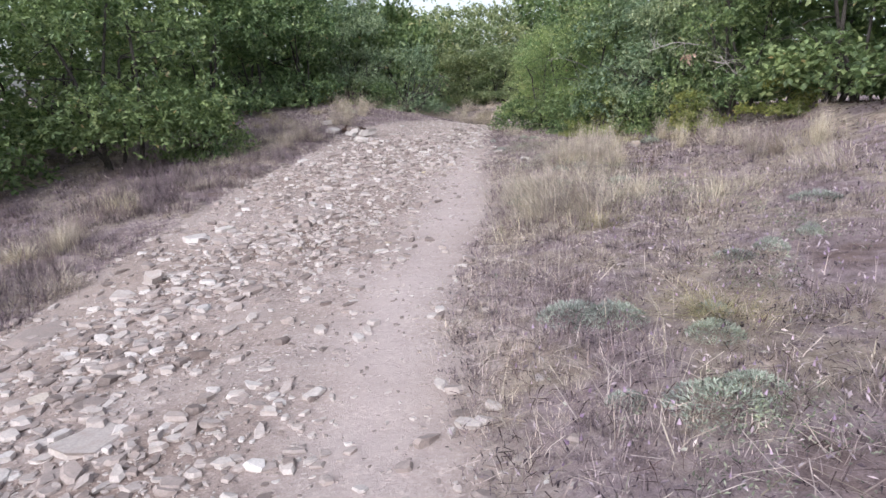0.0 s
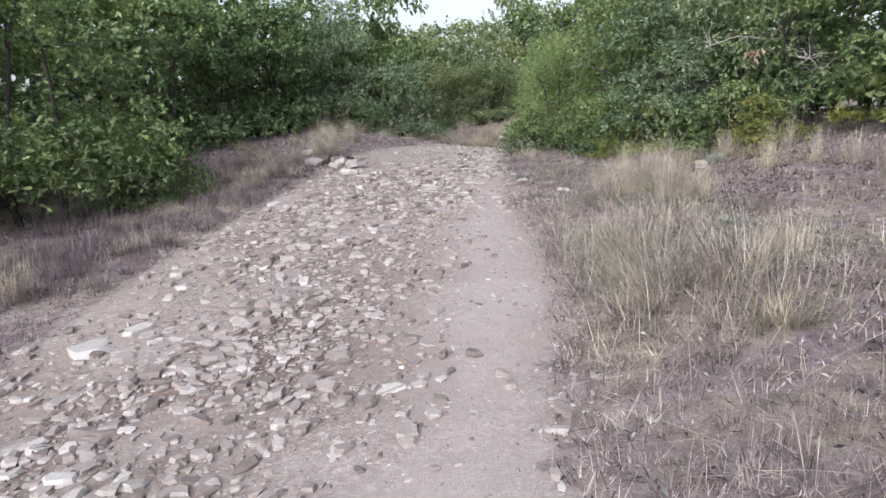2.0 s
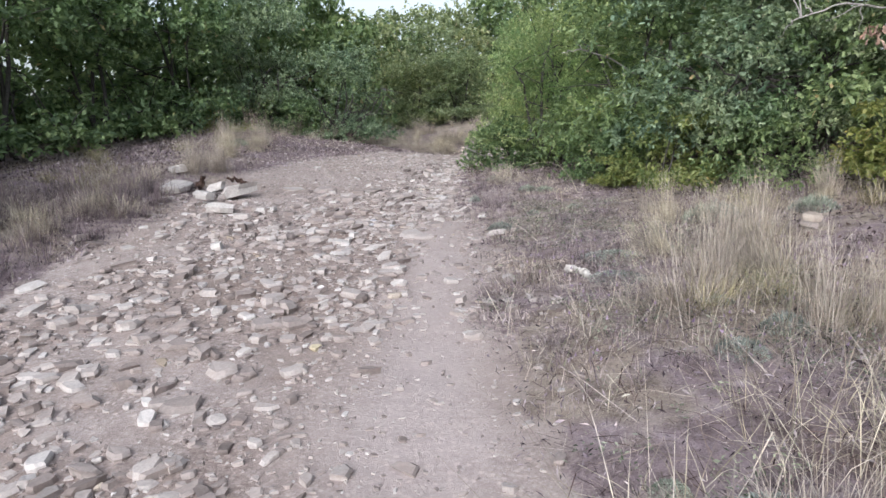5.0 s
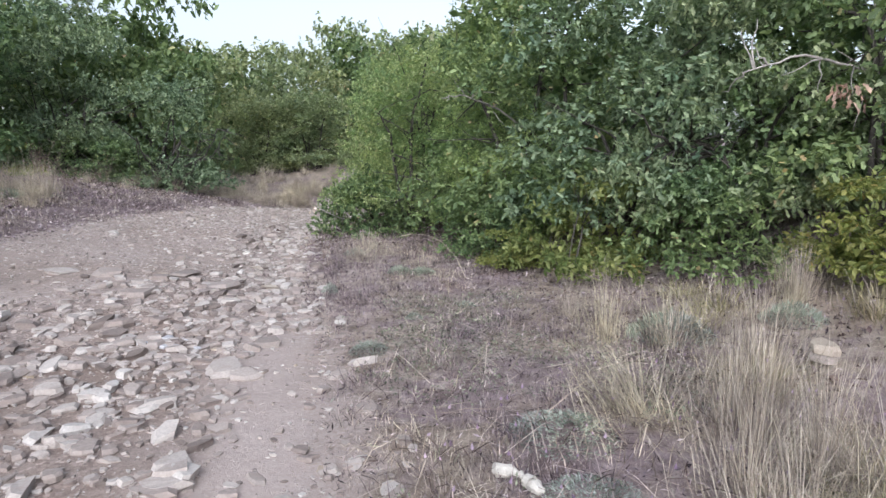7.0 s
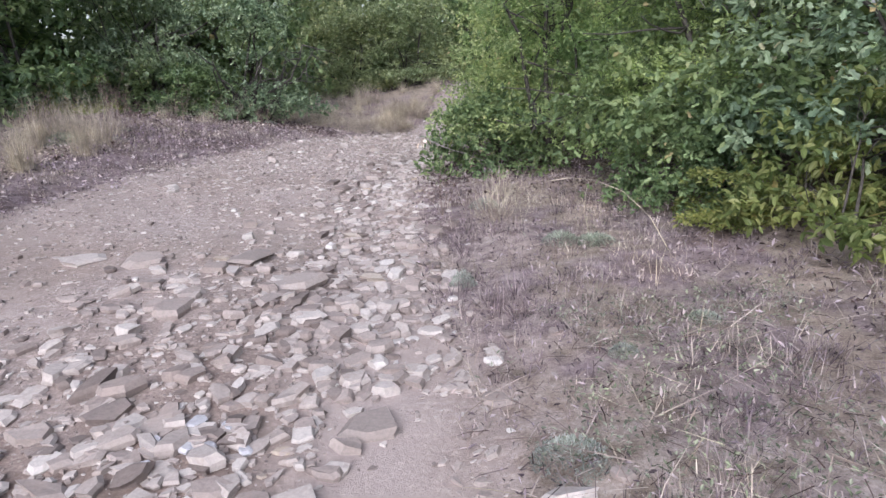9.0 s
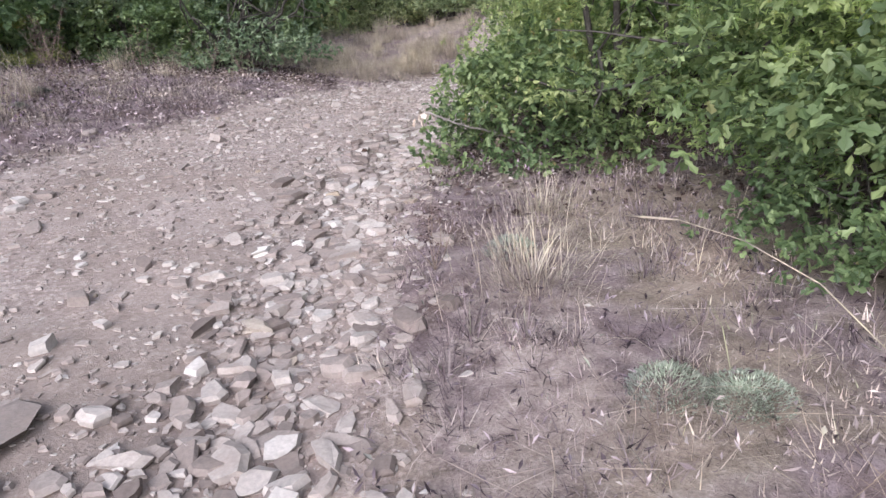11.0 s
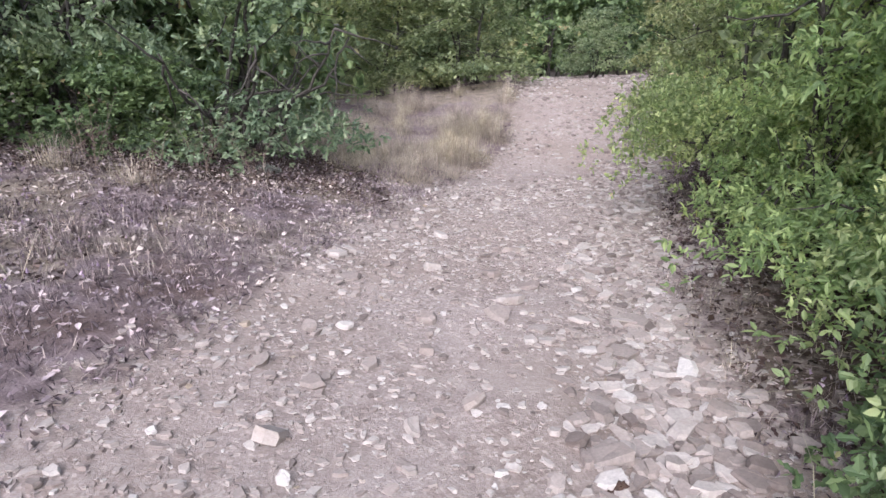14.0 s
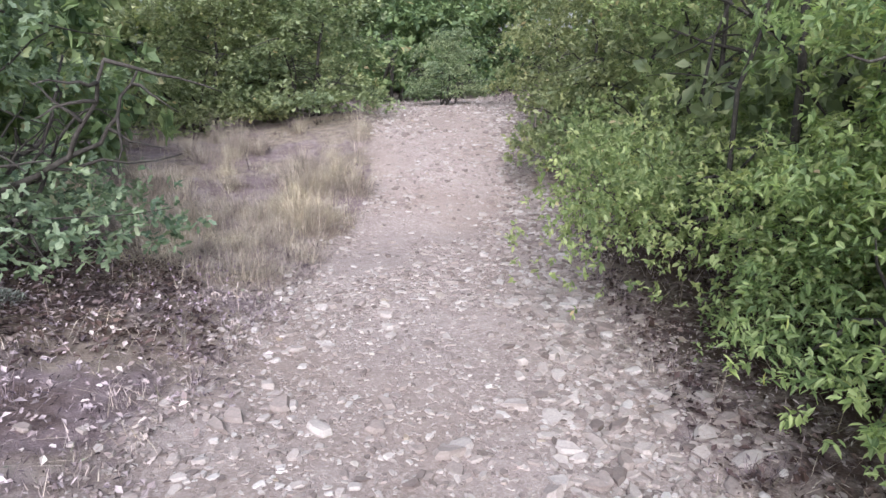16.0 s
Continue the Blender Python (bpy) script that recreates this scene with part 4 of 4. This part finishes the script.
put(straw_b, around([(1.5, 8.2), (1.9, 9.2), (2.2, 8.0), (2.9, 7.2)], 75, 3, 0.4) + around([(-3.6, 13.4), (-3.1, 14.4), (-2.9, 15.8), (-3.4, 15.0), (-3.0, 17.4), (-3.9, 12.4)], 76, 3, 0.35) + around([(-4.2, 6.4), (-4.7, 9.4), (-4.0, 10.6), (-4.9, 7.4)], 83, 2, 0.3) + around([(1.0, 27.7), (1.6, 27.9), (0.5, 28.3), (1.2, 26.9)], 88, 5, 0.35, (0.8, 1.2), (0.5, 0.9)) + around([(1.6, 28.6), (2.2, 29.4), (2.8, 30.4), (1.0, 29.4), (0.2, 29.4), (-0.6, 29.8), (0.6, 30.6), (3.2, 31.2)], 77, 7, 0.5, (0.9, 1.4), (1.0, 1.5)) + around([(-2.0, 25.0), (-1.3, 24.6), (2.0, 17.4), (2.2, 18.4)], 78, 1, 0.2), TUFTS)
put(green_a, around([(1.5, 6.4), (1.3, 7.6), (1.7, 8.4), (1.9, 7.2)], 87, 1, 0.25, (0.9, 1.4), (0.4, 0.7)) + around([(2.7, 12.0), (3.2, 12.8), (2.2, 11.4), (4.2, 14.2), (4.6, 13.4)], 79, 2, 0.4) + around([(-5.0, 17.8), (-4.3, 19.6), (-3.6, 17.0), (-5.6, 15.4), (-5.2, 20.6)], 80, 3, 0.5) + around([(1.62, 3.6)], 81, 2, 0.08, h=(0.45, 0.6)), TUFTS)
put(slant, [(1.3, 7.5, 1.1, 1.15, 0), (1.15, 7.0, 0.8, 0.8, 20), (1.7, 7.2, 1.0, 1.0, 40), (2.9, 11.5, 0.8, 1.1, 0), (1.3, 8.3, 0.7, 0.8, 10), (2.6, 12.6, 0.8, 0.85, -20), (2.0, 11.2, 0.7, 0.8, 15), (5.0, 9.4, 1, 1, 60), (4.6, 7.4, 1, 0.9, -40), (-2.9, 21.6, 0.8, 1, 150)], TUFTS)


def herb(seed, n, radius, size, label):
    """A low cushion of narrow grey-green leaves."""
    rng = np.random.default_rng(seed)
    ang, r = rng.uniform(0, 6.283, n), np.sqrt(rng.uniform(0, 1, n)) * radius
    top = 0.10 * (1 - (r / radius) ** 2)
    pos = np.stack([np.cos(ang) * r, np.sin(ang) * r, top * rng.uniform(0.2, 1.0, n)], -1)
    s = size * rng.uniform(0.6, 1.3, n)
    me = scatter("herb_cushion", [LEAF_FAR], np.zeros(n, int), pos, turns(ang - 1.57 + rng.normal(0, 0.6, n), rng.uniform(0.2, 1.3, n)), np.stack([s * 0.42, s, s], -1), HERB)
    return tagged(new("herb_cushion", me), label, "herb")


sage = herb(91, 1200, 0.19, 0.028, "low grey-green cushion of woolly herb on the dry verge")
put(sage, [(0.82, 3.9, 1.2, 1.1, 0), (1.05, 3.82, 0.9, 1.0, 160), (1.5, 3.4, 0.7, 0.8, 50), (1.2, 2.62, 1.1, 0.8, 50), (1.4, 2.75, 0.7, 0.7, 90), (2.15, 12.6, 1.2, 0.5, 120), (1.95, 12.0, 0.9, 0.4, 200), (3.55, 13.65, 1.3, 1.6, 10), (1.15, 8.2, 1.0, 1.0, 70), (4.5, 13.5, 1.0, 1.3, 33), (-2.6, 21.5, 1.2, 1.3, 140), (1.5, 14.2, 0.6, 0.7, 10), (2.1, 18.0, 0.6, 0.7, 80), (2.6, 9.0, 1, 0.8, 200), (-0.4, 26.0, 0.8, 0.8, 60), (3.7, 6.2, 1.1, 0.8, 30)] + around([(1.8, 3.2), (1.5, 13.6), (1.9, 14.8), (2.3, 16.4), (2.2, 10.6), (1.4, 9.6), (2.6, 5.0), (-2.2, 22.6)], 92, 3, 0.4, (0.3, 0.7), (0.4, 0.9)), "herb cushions on the verges")


# ---- things lying about ----
def simple(name, me, label, category, group=""):
    return tagged(new(name, me), label, category, group)


SLAB_THINGS = [mesh_of("slate_slab", v, t, STONE) for v, t in SLABS]


def lay_slab(k, x, y, length, thick, yaw, lean=0.0, mesh=None, label="flat angular slab of pinkish grey slate on the trail"):
    ob = simple("slate_slab", mesh or SLAB_THINGS[k % len(SLAB_THINGS)], label, "stone", "loose slabs on the trail")
    ob.matrix_basis = pose(x, y, gz(x, y) - thick * 0.35, lean, lean * 0.5, yaw) @ Matrix.Diagonal((length, length * 0.95, thick, 1))
    return ob


# x, y and length of the larger loose stones, stretch by stretch along the trail
START = ((0.54, 2.57, 0.08), (-1.32, 2.97, 0.11), (0.48, 3.22, 0.09), (0.03, 3.24, 0.14), (-1.95, 3.25, 0.4), (-2.2, 5.14, 0.13), (-2.28, 5.21, 0.13), (-3.37, 5.24, 0.59), (-0.67, 5.26, 0.1), (-1.08, 5.47, 0.11), (-0.49, 5.84, 0.15), (-3.01, 5.95, 0.3), (-0.58, 6.32, 0.17), (-0.95, 6.49, 0.16), (-1.08, 6.58, 0.23), (-3.1, 6.83, 0.17), (-1.77, 7.18, 0.19), (-1.61, 7.27, 0.19), (-2.49, 7.41, 0.18), (-2.87, 7.75, 0.41), (-1.74, 7.75, 0.16), (-1.5, 7.91, 0.14), (-2.63, 8.03, 0.34), (-1.82, 8.04, 0.19))
STREAK = ((-1.7, 8.18, 0.14), (-1.83, 8.23, 0.21), (-1.55, 8.45, 0.21), (-0.87, 9.2, 0.13), (-1.02, 9.5, 0.24), (-1.71, 9.56, 0.19), (-1.94, 9.58, 0.19), (-0.74, 10.09, 0.2), (-1.57, 10.23, 0.16), (-0.79, 10.62, 0.22), (-0.66, 11, 0.22), (-0.16, 11.25, 0.11), (-0.83, 11.25, 0.14), (-0.98, 11.42, 0.24), (-0.34, 11.43, 0.13), (0.05, 11.51, 0.11), (-0.08, 11.61, 0.12), (-0.35, 11.67, 0.19), (-0.55, 11.67, 0.17), (0.46, 11.72, 0.09), (0.29, 11.83, 0.09), (-0.5, 11.92, 0.19), (0.8, 11.98, 0.14), (-0.22, 12.32, 0.1))
MIDDLE = ((0.3, 12.76, 0.23), (-2.53, 12.8, 0.26), (0.12, 13.6, 0.2), (0.47, 13.61, 0.16), (0.58, 13.73, 0.11), (-0.14, 13.8, 0.17), (1.63, 14.06, 0.1), (0.55, 14.07, 0.3), (0.54, 14.41, 0.09), (0.35, 14.57, 0.13), (0.57, 14.6, 0.12), (0.85, 14.61, 0.29), (-0.19, 14.61, 0.11), (2.49, 14.62, 0.11), (-0.34, 14.62, 0.08), (1.37, 14.7, 0.14), (0.51, 14.71, 0.1), (-0.25, 14.9, 0.14), (0.66, 14.95, 0.13), (0.98, 14.98, 0.13), (1.07, 15.03, 0.12), (0.24, 15.25, 0.16), (0.91, 15.27, 0.17), (-1.18, 15.5, 0.22))
OUTCROP = ((-1.76, 15.61, 0.42), (0.58, 15.67, 0.23), (-0.13, 15.79, 0.26), (0.76, 15.84, 0.18), (0.37, 15.87, 0.2), (0.48, 16.15, 0.4), (-0.04, 16.53, 0.3), (0.94, 16.62, 0.18), (-0.52, 16.78, 0.32), (0.18, 16.81, 0.42), (-1.85, 16.92, 0.46), (-2.63, 16.94, 0.47), (-0.95, 16.94, 0.28), (0.87, 17.2, 0.11), (1, 17.34, 0.1), (1.13, 17.4, 0.09), (0.9, 17.46, 0.11), (0.77, 17.5, 0.08), (1, 17.52, 0.08), (1.15, 17.53, 0.11), (0.25, 17.54, 0.09), (0.6, 17.72, 0.13), (0.06, 17.77, 0.17), (0.47, 17.92, 0.11))
GULLY = ((0.94, 18, 0.15), (1.14, 18.01, 0.12), (1.01, 18.24, 0.16), (1.16, 18.35, 0.15), (-0.53, 18.73, 0.13), (1.3, 18.75, 0.11), (0.61, 18.76, 0.1), (0.78, 18.78, 0.1), (1.08, 18.92, 0.13), (1.53, 18.94, 0.16), (1.27, 18.96, 0.13), (-0.78, 19.06, 0.15), (-0.81, 19.18, 0.15), (-0.71, 19.31, 0.17), (1.4, 19.4, 0.1), (1.58, 19.76, 0.12), (1.34, 19.99, 0.12), (0.07, 20, 0.13), (0.92, 20.2, 0.11), (-0.96, 20.7, 0.18), (1.38, 20.82, 0.2), (1.88, 20.88, 0.15), (-1.06, 21.03, 0.19), (2.11, 21.15, 0.15))
BEND = ((0.91, 21.21, 0.15), (1.61, 21.21, 0.13), (1.68, 21.33, 0.13), (0.19, 21.4, 0.14), (2.16, 21.59, 0.19), (0.47, 21.6, 0.13), (0.76, 21.74, 0.14), (1.88, 21.85, 0.23), (1.38, 21.88, 0.11), (0.35, 22.02, 0.11), (2.11, 22.09, 0.2), (1.27, 22.24, 0.18), (2.15, 22.31, 0.28), (1.41, 22.47, 0.18), (0.42, 22.81, 0.18), (3.09, 23.14, 0.16), (2.3, 23.31, 0.14), (3.28, 23.44, 0.15), (2.54, 23.88, 0.11), (1.51, 24.02, 0.13), (2.33, 24.04, 0.16), (1.13, 24.34, 0.12), (1.07, 24.63, 0.13), (2.05, 26.04, 0.14), (4.45, 26.91, 0.19))


def lay_stones():
    rng = np.random.default_rng(5)
    for k, (x, y, w) in enumerate((*START, *STREAK, *MIDDLE, *OUTCROP, *GULLY, *BEND)):
        thick = min(w * rng.uniform(0.18, 0.32), rng.uniform(0.045, 0.07))
        yaw, lean = rng.uniform(0, 360), rng.normal(0, 7)
        if w >= 0.2:
            lay_slab(k, x, y, w * 1.1, thick, yaw, lean * 0.5)
        else:
            ob = part("stone", SLAB_MESHES[k % len(SLAB_MESHES)], trail)
            ob.matrix_basis = pose(x, y, gz(x, y) - thick * 0.15, lean, lean, yaw) @ Matrix.Diagonal((w * 1.1, w, thick * 1.1, 1))


lay_stones()

PALESTONE = bark_material("pale_quartz", (0.66, 0.62, 0.58), (0.82, 0.79, 0.76))
PALESLATE = bark_material("pale_slate", (0.40, 0.36, 0.34), (0.60, 0.56, 0.535))
BLEACHED = bark_material("bleached_bark", (0.42, 0.39, 0.36), (0.66, 0.62, 0.58))
BLUESTONE = bark_material("bluish_slate", (0.40, 0.39, 0.42), (0.56, 0.545, 0.58))
TANSTONE = bark_material("tan_sandstone", (0.45, 0.38, 0.26), (0.58, 0.50, 0.36))
for x, y, w, mat_, label in ((0.79, 18.31, 0.13, PALESTONE, "pale whitish stone lying on the gravel"), (0.97, 18.5, 0.10, PALESTONE, "small pale whitish stone lying on the gravel"), (-0.22, 12.36, 0.09, PALESTONE, "small pale whitish stone lying on the gravel"),
                             *[(0.02 + 0.07 * k % 0.42, 14.5 + 0.11 * k % 0.27, 0.06 + 0.023 * k % 0.05, BLUESTONE, "bluish white slate piece in the rubble") for k in range(9)],
                             (-0.16, 11.22, 0.09, TANSTONE, "small tan sandstone block on the trail")):
    v, t = slab_template(np.random.default_rng(int(x * 100 + 900)), 6)
    ob = simple("pale_stone", mesh_of("pale_stone", v, t, mat_), label, "stone", "pale stones on the trail")
    ob.matrix_basis = pose(x, y, gz(x, y) + 0.005, 8, 4, x * 300) @ Matrix.Diagonal((w, w, w * 0.24, 1))

# the upright wedge and the heap of slabs on the verge
ob = lay_slab(3, -2.83, 6.23, 0.2, 0.2, 30, 25, label="upright wedge of brown slate at the edge of the trail")
for k, (x, y, w, th, up, yaw) in enumerate(((-1.55, 16.19, 0.5, 0.13, 0.06, 20), (-2.44, 16.62, 0.5, 0.1, 0.03, 80), (-1.64, 15.42, 0.42, 0.1, 0.02, 140), (-1.11, 15.36, 0.3, 0.08, 0.0, 10), (-2.72, 17.79, 0.36, 0.1, 0.05, 200), (-1.91, 15.88, 0.34, 0.09, 0.08, 60), (-1.85, 16.29, 0.36, 0.1, 0.1, 110))):
    v, t = SLABS[(k * 5 + 2) % 16]
    ob = simple("slate_slab", mesh_of("slate_slab", v, t, PALESLATE), "pale grey slab in a heap of stones on the verge", "stone", "heap of slabs on the verge")
    ob.matrix_basis = pose(x, y, gz(x, y) + up - 0.02, 8 * (k % 3 - 1), -10 + 4 * k, yaw) @ Matrix.Diagonal((w, w, th, 1))
for up, yaw in ((0.0, 20), (0.05, 35)):
    ob = simple("slate_slab", SLAB_THINGS[6], "whitish flat slab stacked on the grassy verge", "stone", "stacked slabs on the verge")
    ob.matrix_basis = pose(3.95, 12.75, gz(3.95, 12.75) + 0.02 + up, 3, 2, yaw) @ Matrix.Diagonal((0.3, 0.24, 0.05, 1))


def limb(points, radius, seed, twigs=0, reach=0.4):
    rng = np.random.default_rng(seed)
    p = np.array(points, float)
    t = np.linspace(0, len(p) - 1, 4 * len(p))
    q = np.stack([np.interp(t, np.arange(len(p)), p[:, i]) for i in range(3)], -1) + rng.normal(0, radius * 0.4, (len(t), 3))
    pieces = [tube(q, np.linspace(radius, radius * 0.3, len(q)), 6)]
    for _ in range(twigs):
        i = rng.integers(len(q) // 4, len(q))
        d = rng.normal(0, 1, 3) * reach
        s = np.linspace(0, 1, 6)[:, None]
        pieces.append(tube(q[i] + d * s + np.cumsum(rng.normal(0, reach * 0.07, (6, 3)), 0) * (s > 0), np.linspace(radius * 0.45, radius * 0.12, 6), 5))
    return join(pieces)


def dead_leaves(center, n, size, spread_r, mat, seed):
    rng = np.random.default_rng(seed)
    pos = np.array(center) + rng.normal(0, spread_r, (n, 3))
    s = size * rng.uniform(0.6, 1.2, n)
    return scatter("dead_leaves", [LEAF_LOBED], np.zeros(n, int), pos, turns(rng.uniform(0, 6.28, n), rng.normal(-0.8, 0.5, n), rng.normal(0, 0.6, n)), np.stack([s, s, s * 2], -1), mat)


def dead_branch(points, radius, seed, twigs, reach, label, leaves=None):
    x, y, z = points[0]
    ob = thing("dead_branch", x, y, z, label, "branch", "dead branches in the thicket")
    v, t = limb([(a - x, b - y, c - z) for a, b, c in points], radius, seed, twigs, reach)
    part("limb", mesh_of("limb", v, t, DEADWOOD, True), ob)
    for k, ((a, b, c), n, size, r, mat_, lab) in enumerate(leaves or ()):
        part("dead_leaves", dead_leaves((a - x, b - y, c - z), n, size, r, mat_, seed + k), ob, lab)
    return ob


dead_branch([(4.6, 18.2, 1.5), (4.0, 17.9, 1.8), (3.45, 17.65, 1.95), (3.1, 17.5, 1.9)], 0.018, 41, 9, 0.22, "bleached grey dead branch sticking out of the oak thicket")
dead_branch([(6.6, 14.8, 1.7), (5.9, 14.3, 2.0), (5.2, 14.3, 2.1), (4.7, 14.4, 1.95)], 0.02, 42, 12, 0.28, "bleached grey dead branch with brown withered leaves", [((5.35, 14.0, 1.78), 26, 0.10, 0.07, BROWNLEAF, "hanging brown withered leaves")])
dead_branch([(6.3, 13.4, 1.2), (5.8, 13.1, 1.6), (5.3, 12.9, 1.7)], 0.015, 43, 10, 0.25, "bleached grey dead twigs before the thicket")
dead_branch([(2.75, 20.1, gz(2.75, 20.1)), (2.4, 19.95, 0.16), (2.05, 19.75, 0.32), (1.83, 19.65, 0.44)], 0.012, 44, 7, 0.14, "grey dead twig with bleached leaves over the trail's edge", [((1.83, 19.66, 0.42), 9, 0.09, 0.035, PALE, "bleached cream leaves"), ((2.42, 19.9, 0.14), 8, 0.085, 0.04, PALE, "bleached cream leaves")])

# bare crooked limbs of the open oak, showing above its skirt
for k, (yaw, reach, top) in enumerate(((-95, 1.5, 1.35), (-60, 1.6, 1.5), (-20, 1.5, 1.4), (-130, 1.5, 1.3), (20, 1.3, 1.5))):
    c_, s_ = np.cos(radians(yaw)), np.sin(radians(yaw))
    v, t = limb([(0.1 * c_, 0.1 * s_, 0.0), (0.45 * c_, 0.45 * s_, 0.55), (0.75 * reach * c_, 0.75 * reach * s_, 0.85), (reach * c_, reach * s_, top)], 0.035, 500 + k, 8, 0.28)
    part("limb", mesh_of("limb", v, t, BARK, True), window_oak, "bare crooked dark limb")

# dark wood among the heap and the small root by the gully
for x, y, lean, yaw in ((-2.21, 16.78, 58, 30), (-1.57, 17.03, 66, -50)):
    v, t = limb([(0, 0, 0), (0.02, 0.01, 0.16), (0.0, 0.02, 0.36)], 0.05, int(200 + lean))
    ob = simple("charred_log", mesh_of("charred_log", v, t, DARKWOOD), "short piece of dark rotten wood leaning on the stones", "log", "dark wood on the stone heap")
    ob.matrix_basis = pose(x, y, gz(x, y) + 0.02, lean, 0, yaw)
v, t = limb([(-0.03, 0, -0.03), (0, 0.0, 0.025), (0.02, 0.01, 0.05)], 0.026, 77, 4, 0.035)
ob = simple("root_stub", mesh_of("root_stub", v, t, DARKWOOD), "small dark root stub sticking out of the trail", "stump")
ob.matrix_basis = pose(1.33, 20.62, gz(1.33, 20.62) - 0.01)


def crumpled(seed):
    """A bleached, knotted piece of wood, thick at one end."""
    rng = np.random.default_rng(seed)
    pts = [(0, 0, 0.03), (0.1, 0.02, 0.05), (0.2, 0.0, 0.035), (0.32, -0.04, 0.03)]
    p = np.array(pts)
    tt = np.linspace(0, 3, 16)
    q = np.stack([np.interp(tt, np.arange(4), p[:, i]) for i in range(3)], -1) + rng.normal(0, 0.006, (16, 3))
    r = 0.024 + 0.012 * np.sin(tt * 3.3) + rng.normal(0, 0.004, 16)
    r[0] = r[-1] = 0.008
    return tube(q, np.abs(r) + 0.004, 8)


v, t = crumpled(3)
ob = simple("bleached_wood", mesh_of("bleached_wood", v, t, BLEACHED), "knotted white bleached piece of wood on the verge", "wood")
ob.matrix_basis = pose(1.66, 12.36, gz(1.66, 12.36) + 0.02, 0, 0, -55) @ Matrix.Diagonal((0.85, 0.85, 0.85, 1))


def dry_weed(seed):
    """A withered weed: a thin branching stem with small brown seed clusters."""
    rng = np.random.default_rng(seed)
    ob = thing("dry_weed", 0, 0, 0, "withered brown weed with branching stem and seed clusters", "weed")
    pieces, heads = [], []
    for _ in range(5):
        a, lean = rng.uniform(0, 6.28), rng.uniform(0.05, 0.3)
        top = np.array([np.cos(a) * lean, np.sin(a) * lean, rng.uniform(0.35, 0.65)])
        s = np.linspace(0, 1, 6)[:, None]
        path = top * s + np.cumsum(rng.normal(0, 0.008, (6, 3)), 0) * (s > 0)
        pieces.append(tube(path, np.linspace(0.004, 0.0018, 6), 4))
        for _ in range(6):
            q = path[rng.integers(2, 6)]
            e = q + np.array([*rng.normal(0, 0.07, 2), rng.uniform(0.03, 0.12)])
            pieces.append(tube([q, (q + e) / 2 + rng.normal(0, 0.008, 3), e], [0.002, 0.0016, 0.001], 3))
            heads.append(e + rng.normal(0, 0.015, (7, 3)))
    v, t = join(pieces)
    part("stem", mesh_of("stem", v, t, DARKSTEM), ob)
    p = np.concatenate(heads)
    n = len(p)
    sz = rng.uniform(0.008, 0.018, n)
    part("seed_head", scatter("seed_head", [HEAD], np.zeros(n, int), p, turns(rng.uniform(0, 6.28, n), rng.normal(0, 0.6, n)), np.stack([sz, sz, sz], -1), LITTER), ob, "small brown seed head")["kind"] = "stuff"
    return ob


DARKSTEM = bark_material("dry_stem", (0.14, 0.10, 0.085), (0.30, 0.24, 0.20))
put(dry_weed(301), [(-1.8, 25.1, 1, 1, 0), (-2.6, 24.2, 1.2, 1.1, 60), (-1.1, 24.3, 1, 0.8, 120), (-2.1, 23.3, 1.1, 0.8, 200), (-0.9, 25.4, 1.1, 0.9, 260), (-3.0, 25.0, 1.2, 1.3, 310), (-3.2, 22.6, 1, 0.9, 20), (-0.4, 25.2, 0.9, 0.7, 80), (1.7, 17.9, 0.8, 0.6, 140), (2.9, 9.0, 1, 0.8, 190), (-3.1, 10.6, 1, 0.7, 30)], "withered weeds on the verge")

# a long arching stalk over the verge, and a fallen limb under the oak
ob = thing("grass_stalk", 2.95, 16.2, gz(2.95, 16.2), "single long arching pale grass stalk on the verge", "grass")
arch = np.array([(0, 0, -0.02), (-0.06, 0.18, 0.2), (-0.13, 0.45, 0.33), (-0.2, 0.78, 0.36), (-0.28, 1.12, 0.33), (-0.38, 1.45, 0.25)])
s_ = np.linspace(0, len(arch) - 1, 16)
arch = np.stack([np.interp(s_, np.arange(len(arch)), arch[:, i]) for i in range(3)], -1)
v, t = tube(arch, np.linspace(0.0028, 0.0016, 16), 5)
part("stalk", mesh_of("stalk", v, t, STRAW, True), ob)
v, t = tube(arch[-4:], [0.002, 0.0055, 0.005, 0.0015], 6)
part("ear", mesh_of("ear", v, t, STRAW, True), ob, "pale feathery ear")
v, t = limb([(-1.3, 0.15, 0.06), (-0.5, 0.0, 0.1), (0.2, -0.05, 0.12), (0.9, 0.1, 0.07)], 0.055, 55, 5, 0.25)
ob = simple("fallen_limb", mesh_of("fallen_limb", v, t, DARKWOOD, True), "dark fallen oak limb lying on leaf litter under the shrub", "log")
ob.matrix_basis = pose(-1.5, 26.75, gz(-1.5, 26.75) - 0.02, 0, 0, 8)


# ---- stones set in the trail ----
def trail_stones():
    rng = np.random.default_rng(17)
    n = 300
    x, y = sample_trail(n, 2.0, 24.5, rng, 0.1)
    size = 0.05 + 0.10 * rng.uniform(0, 1, n) ** 2
    for k in range(n):
        s = size[k]
        ob = part("stone", SLAB_MESHES[k % len(SLAB_MESHES)], trail)
        ob.matrix_basis = pose(x[k], y[k], gz(x[k], y[k]) - s * 0.05, rng.normal(0, 9), rng.normal(0, 9), rng.uniform(0, 360)) @ Matrix.Diagonal((s * 1.2, s, s * rng.uniform(0.22, 0.45), 1))


trail_stones()
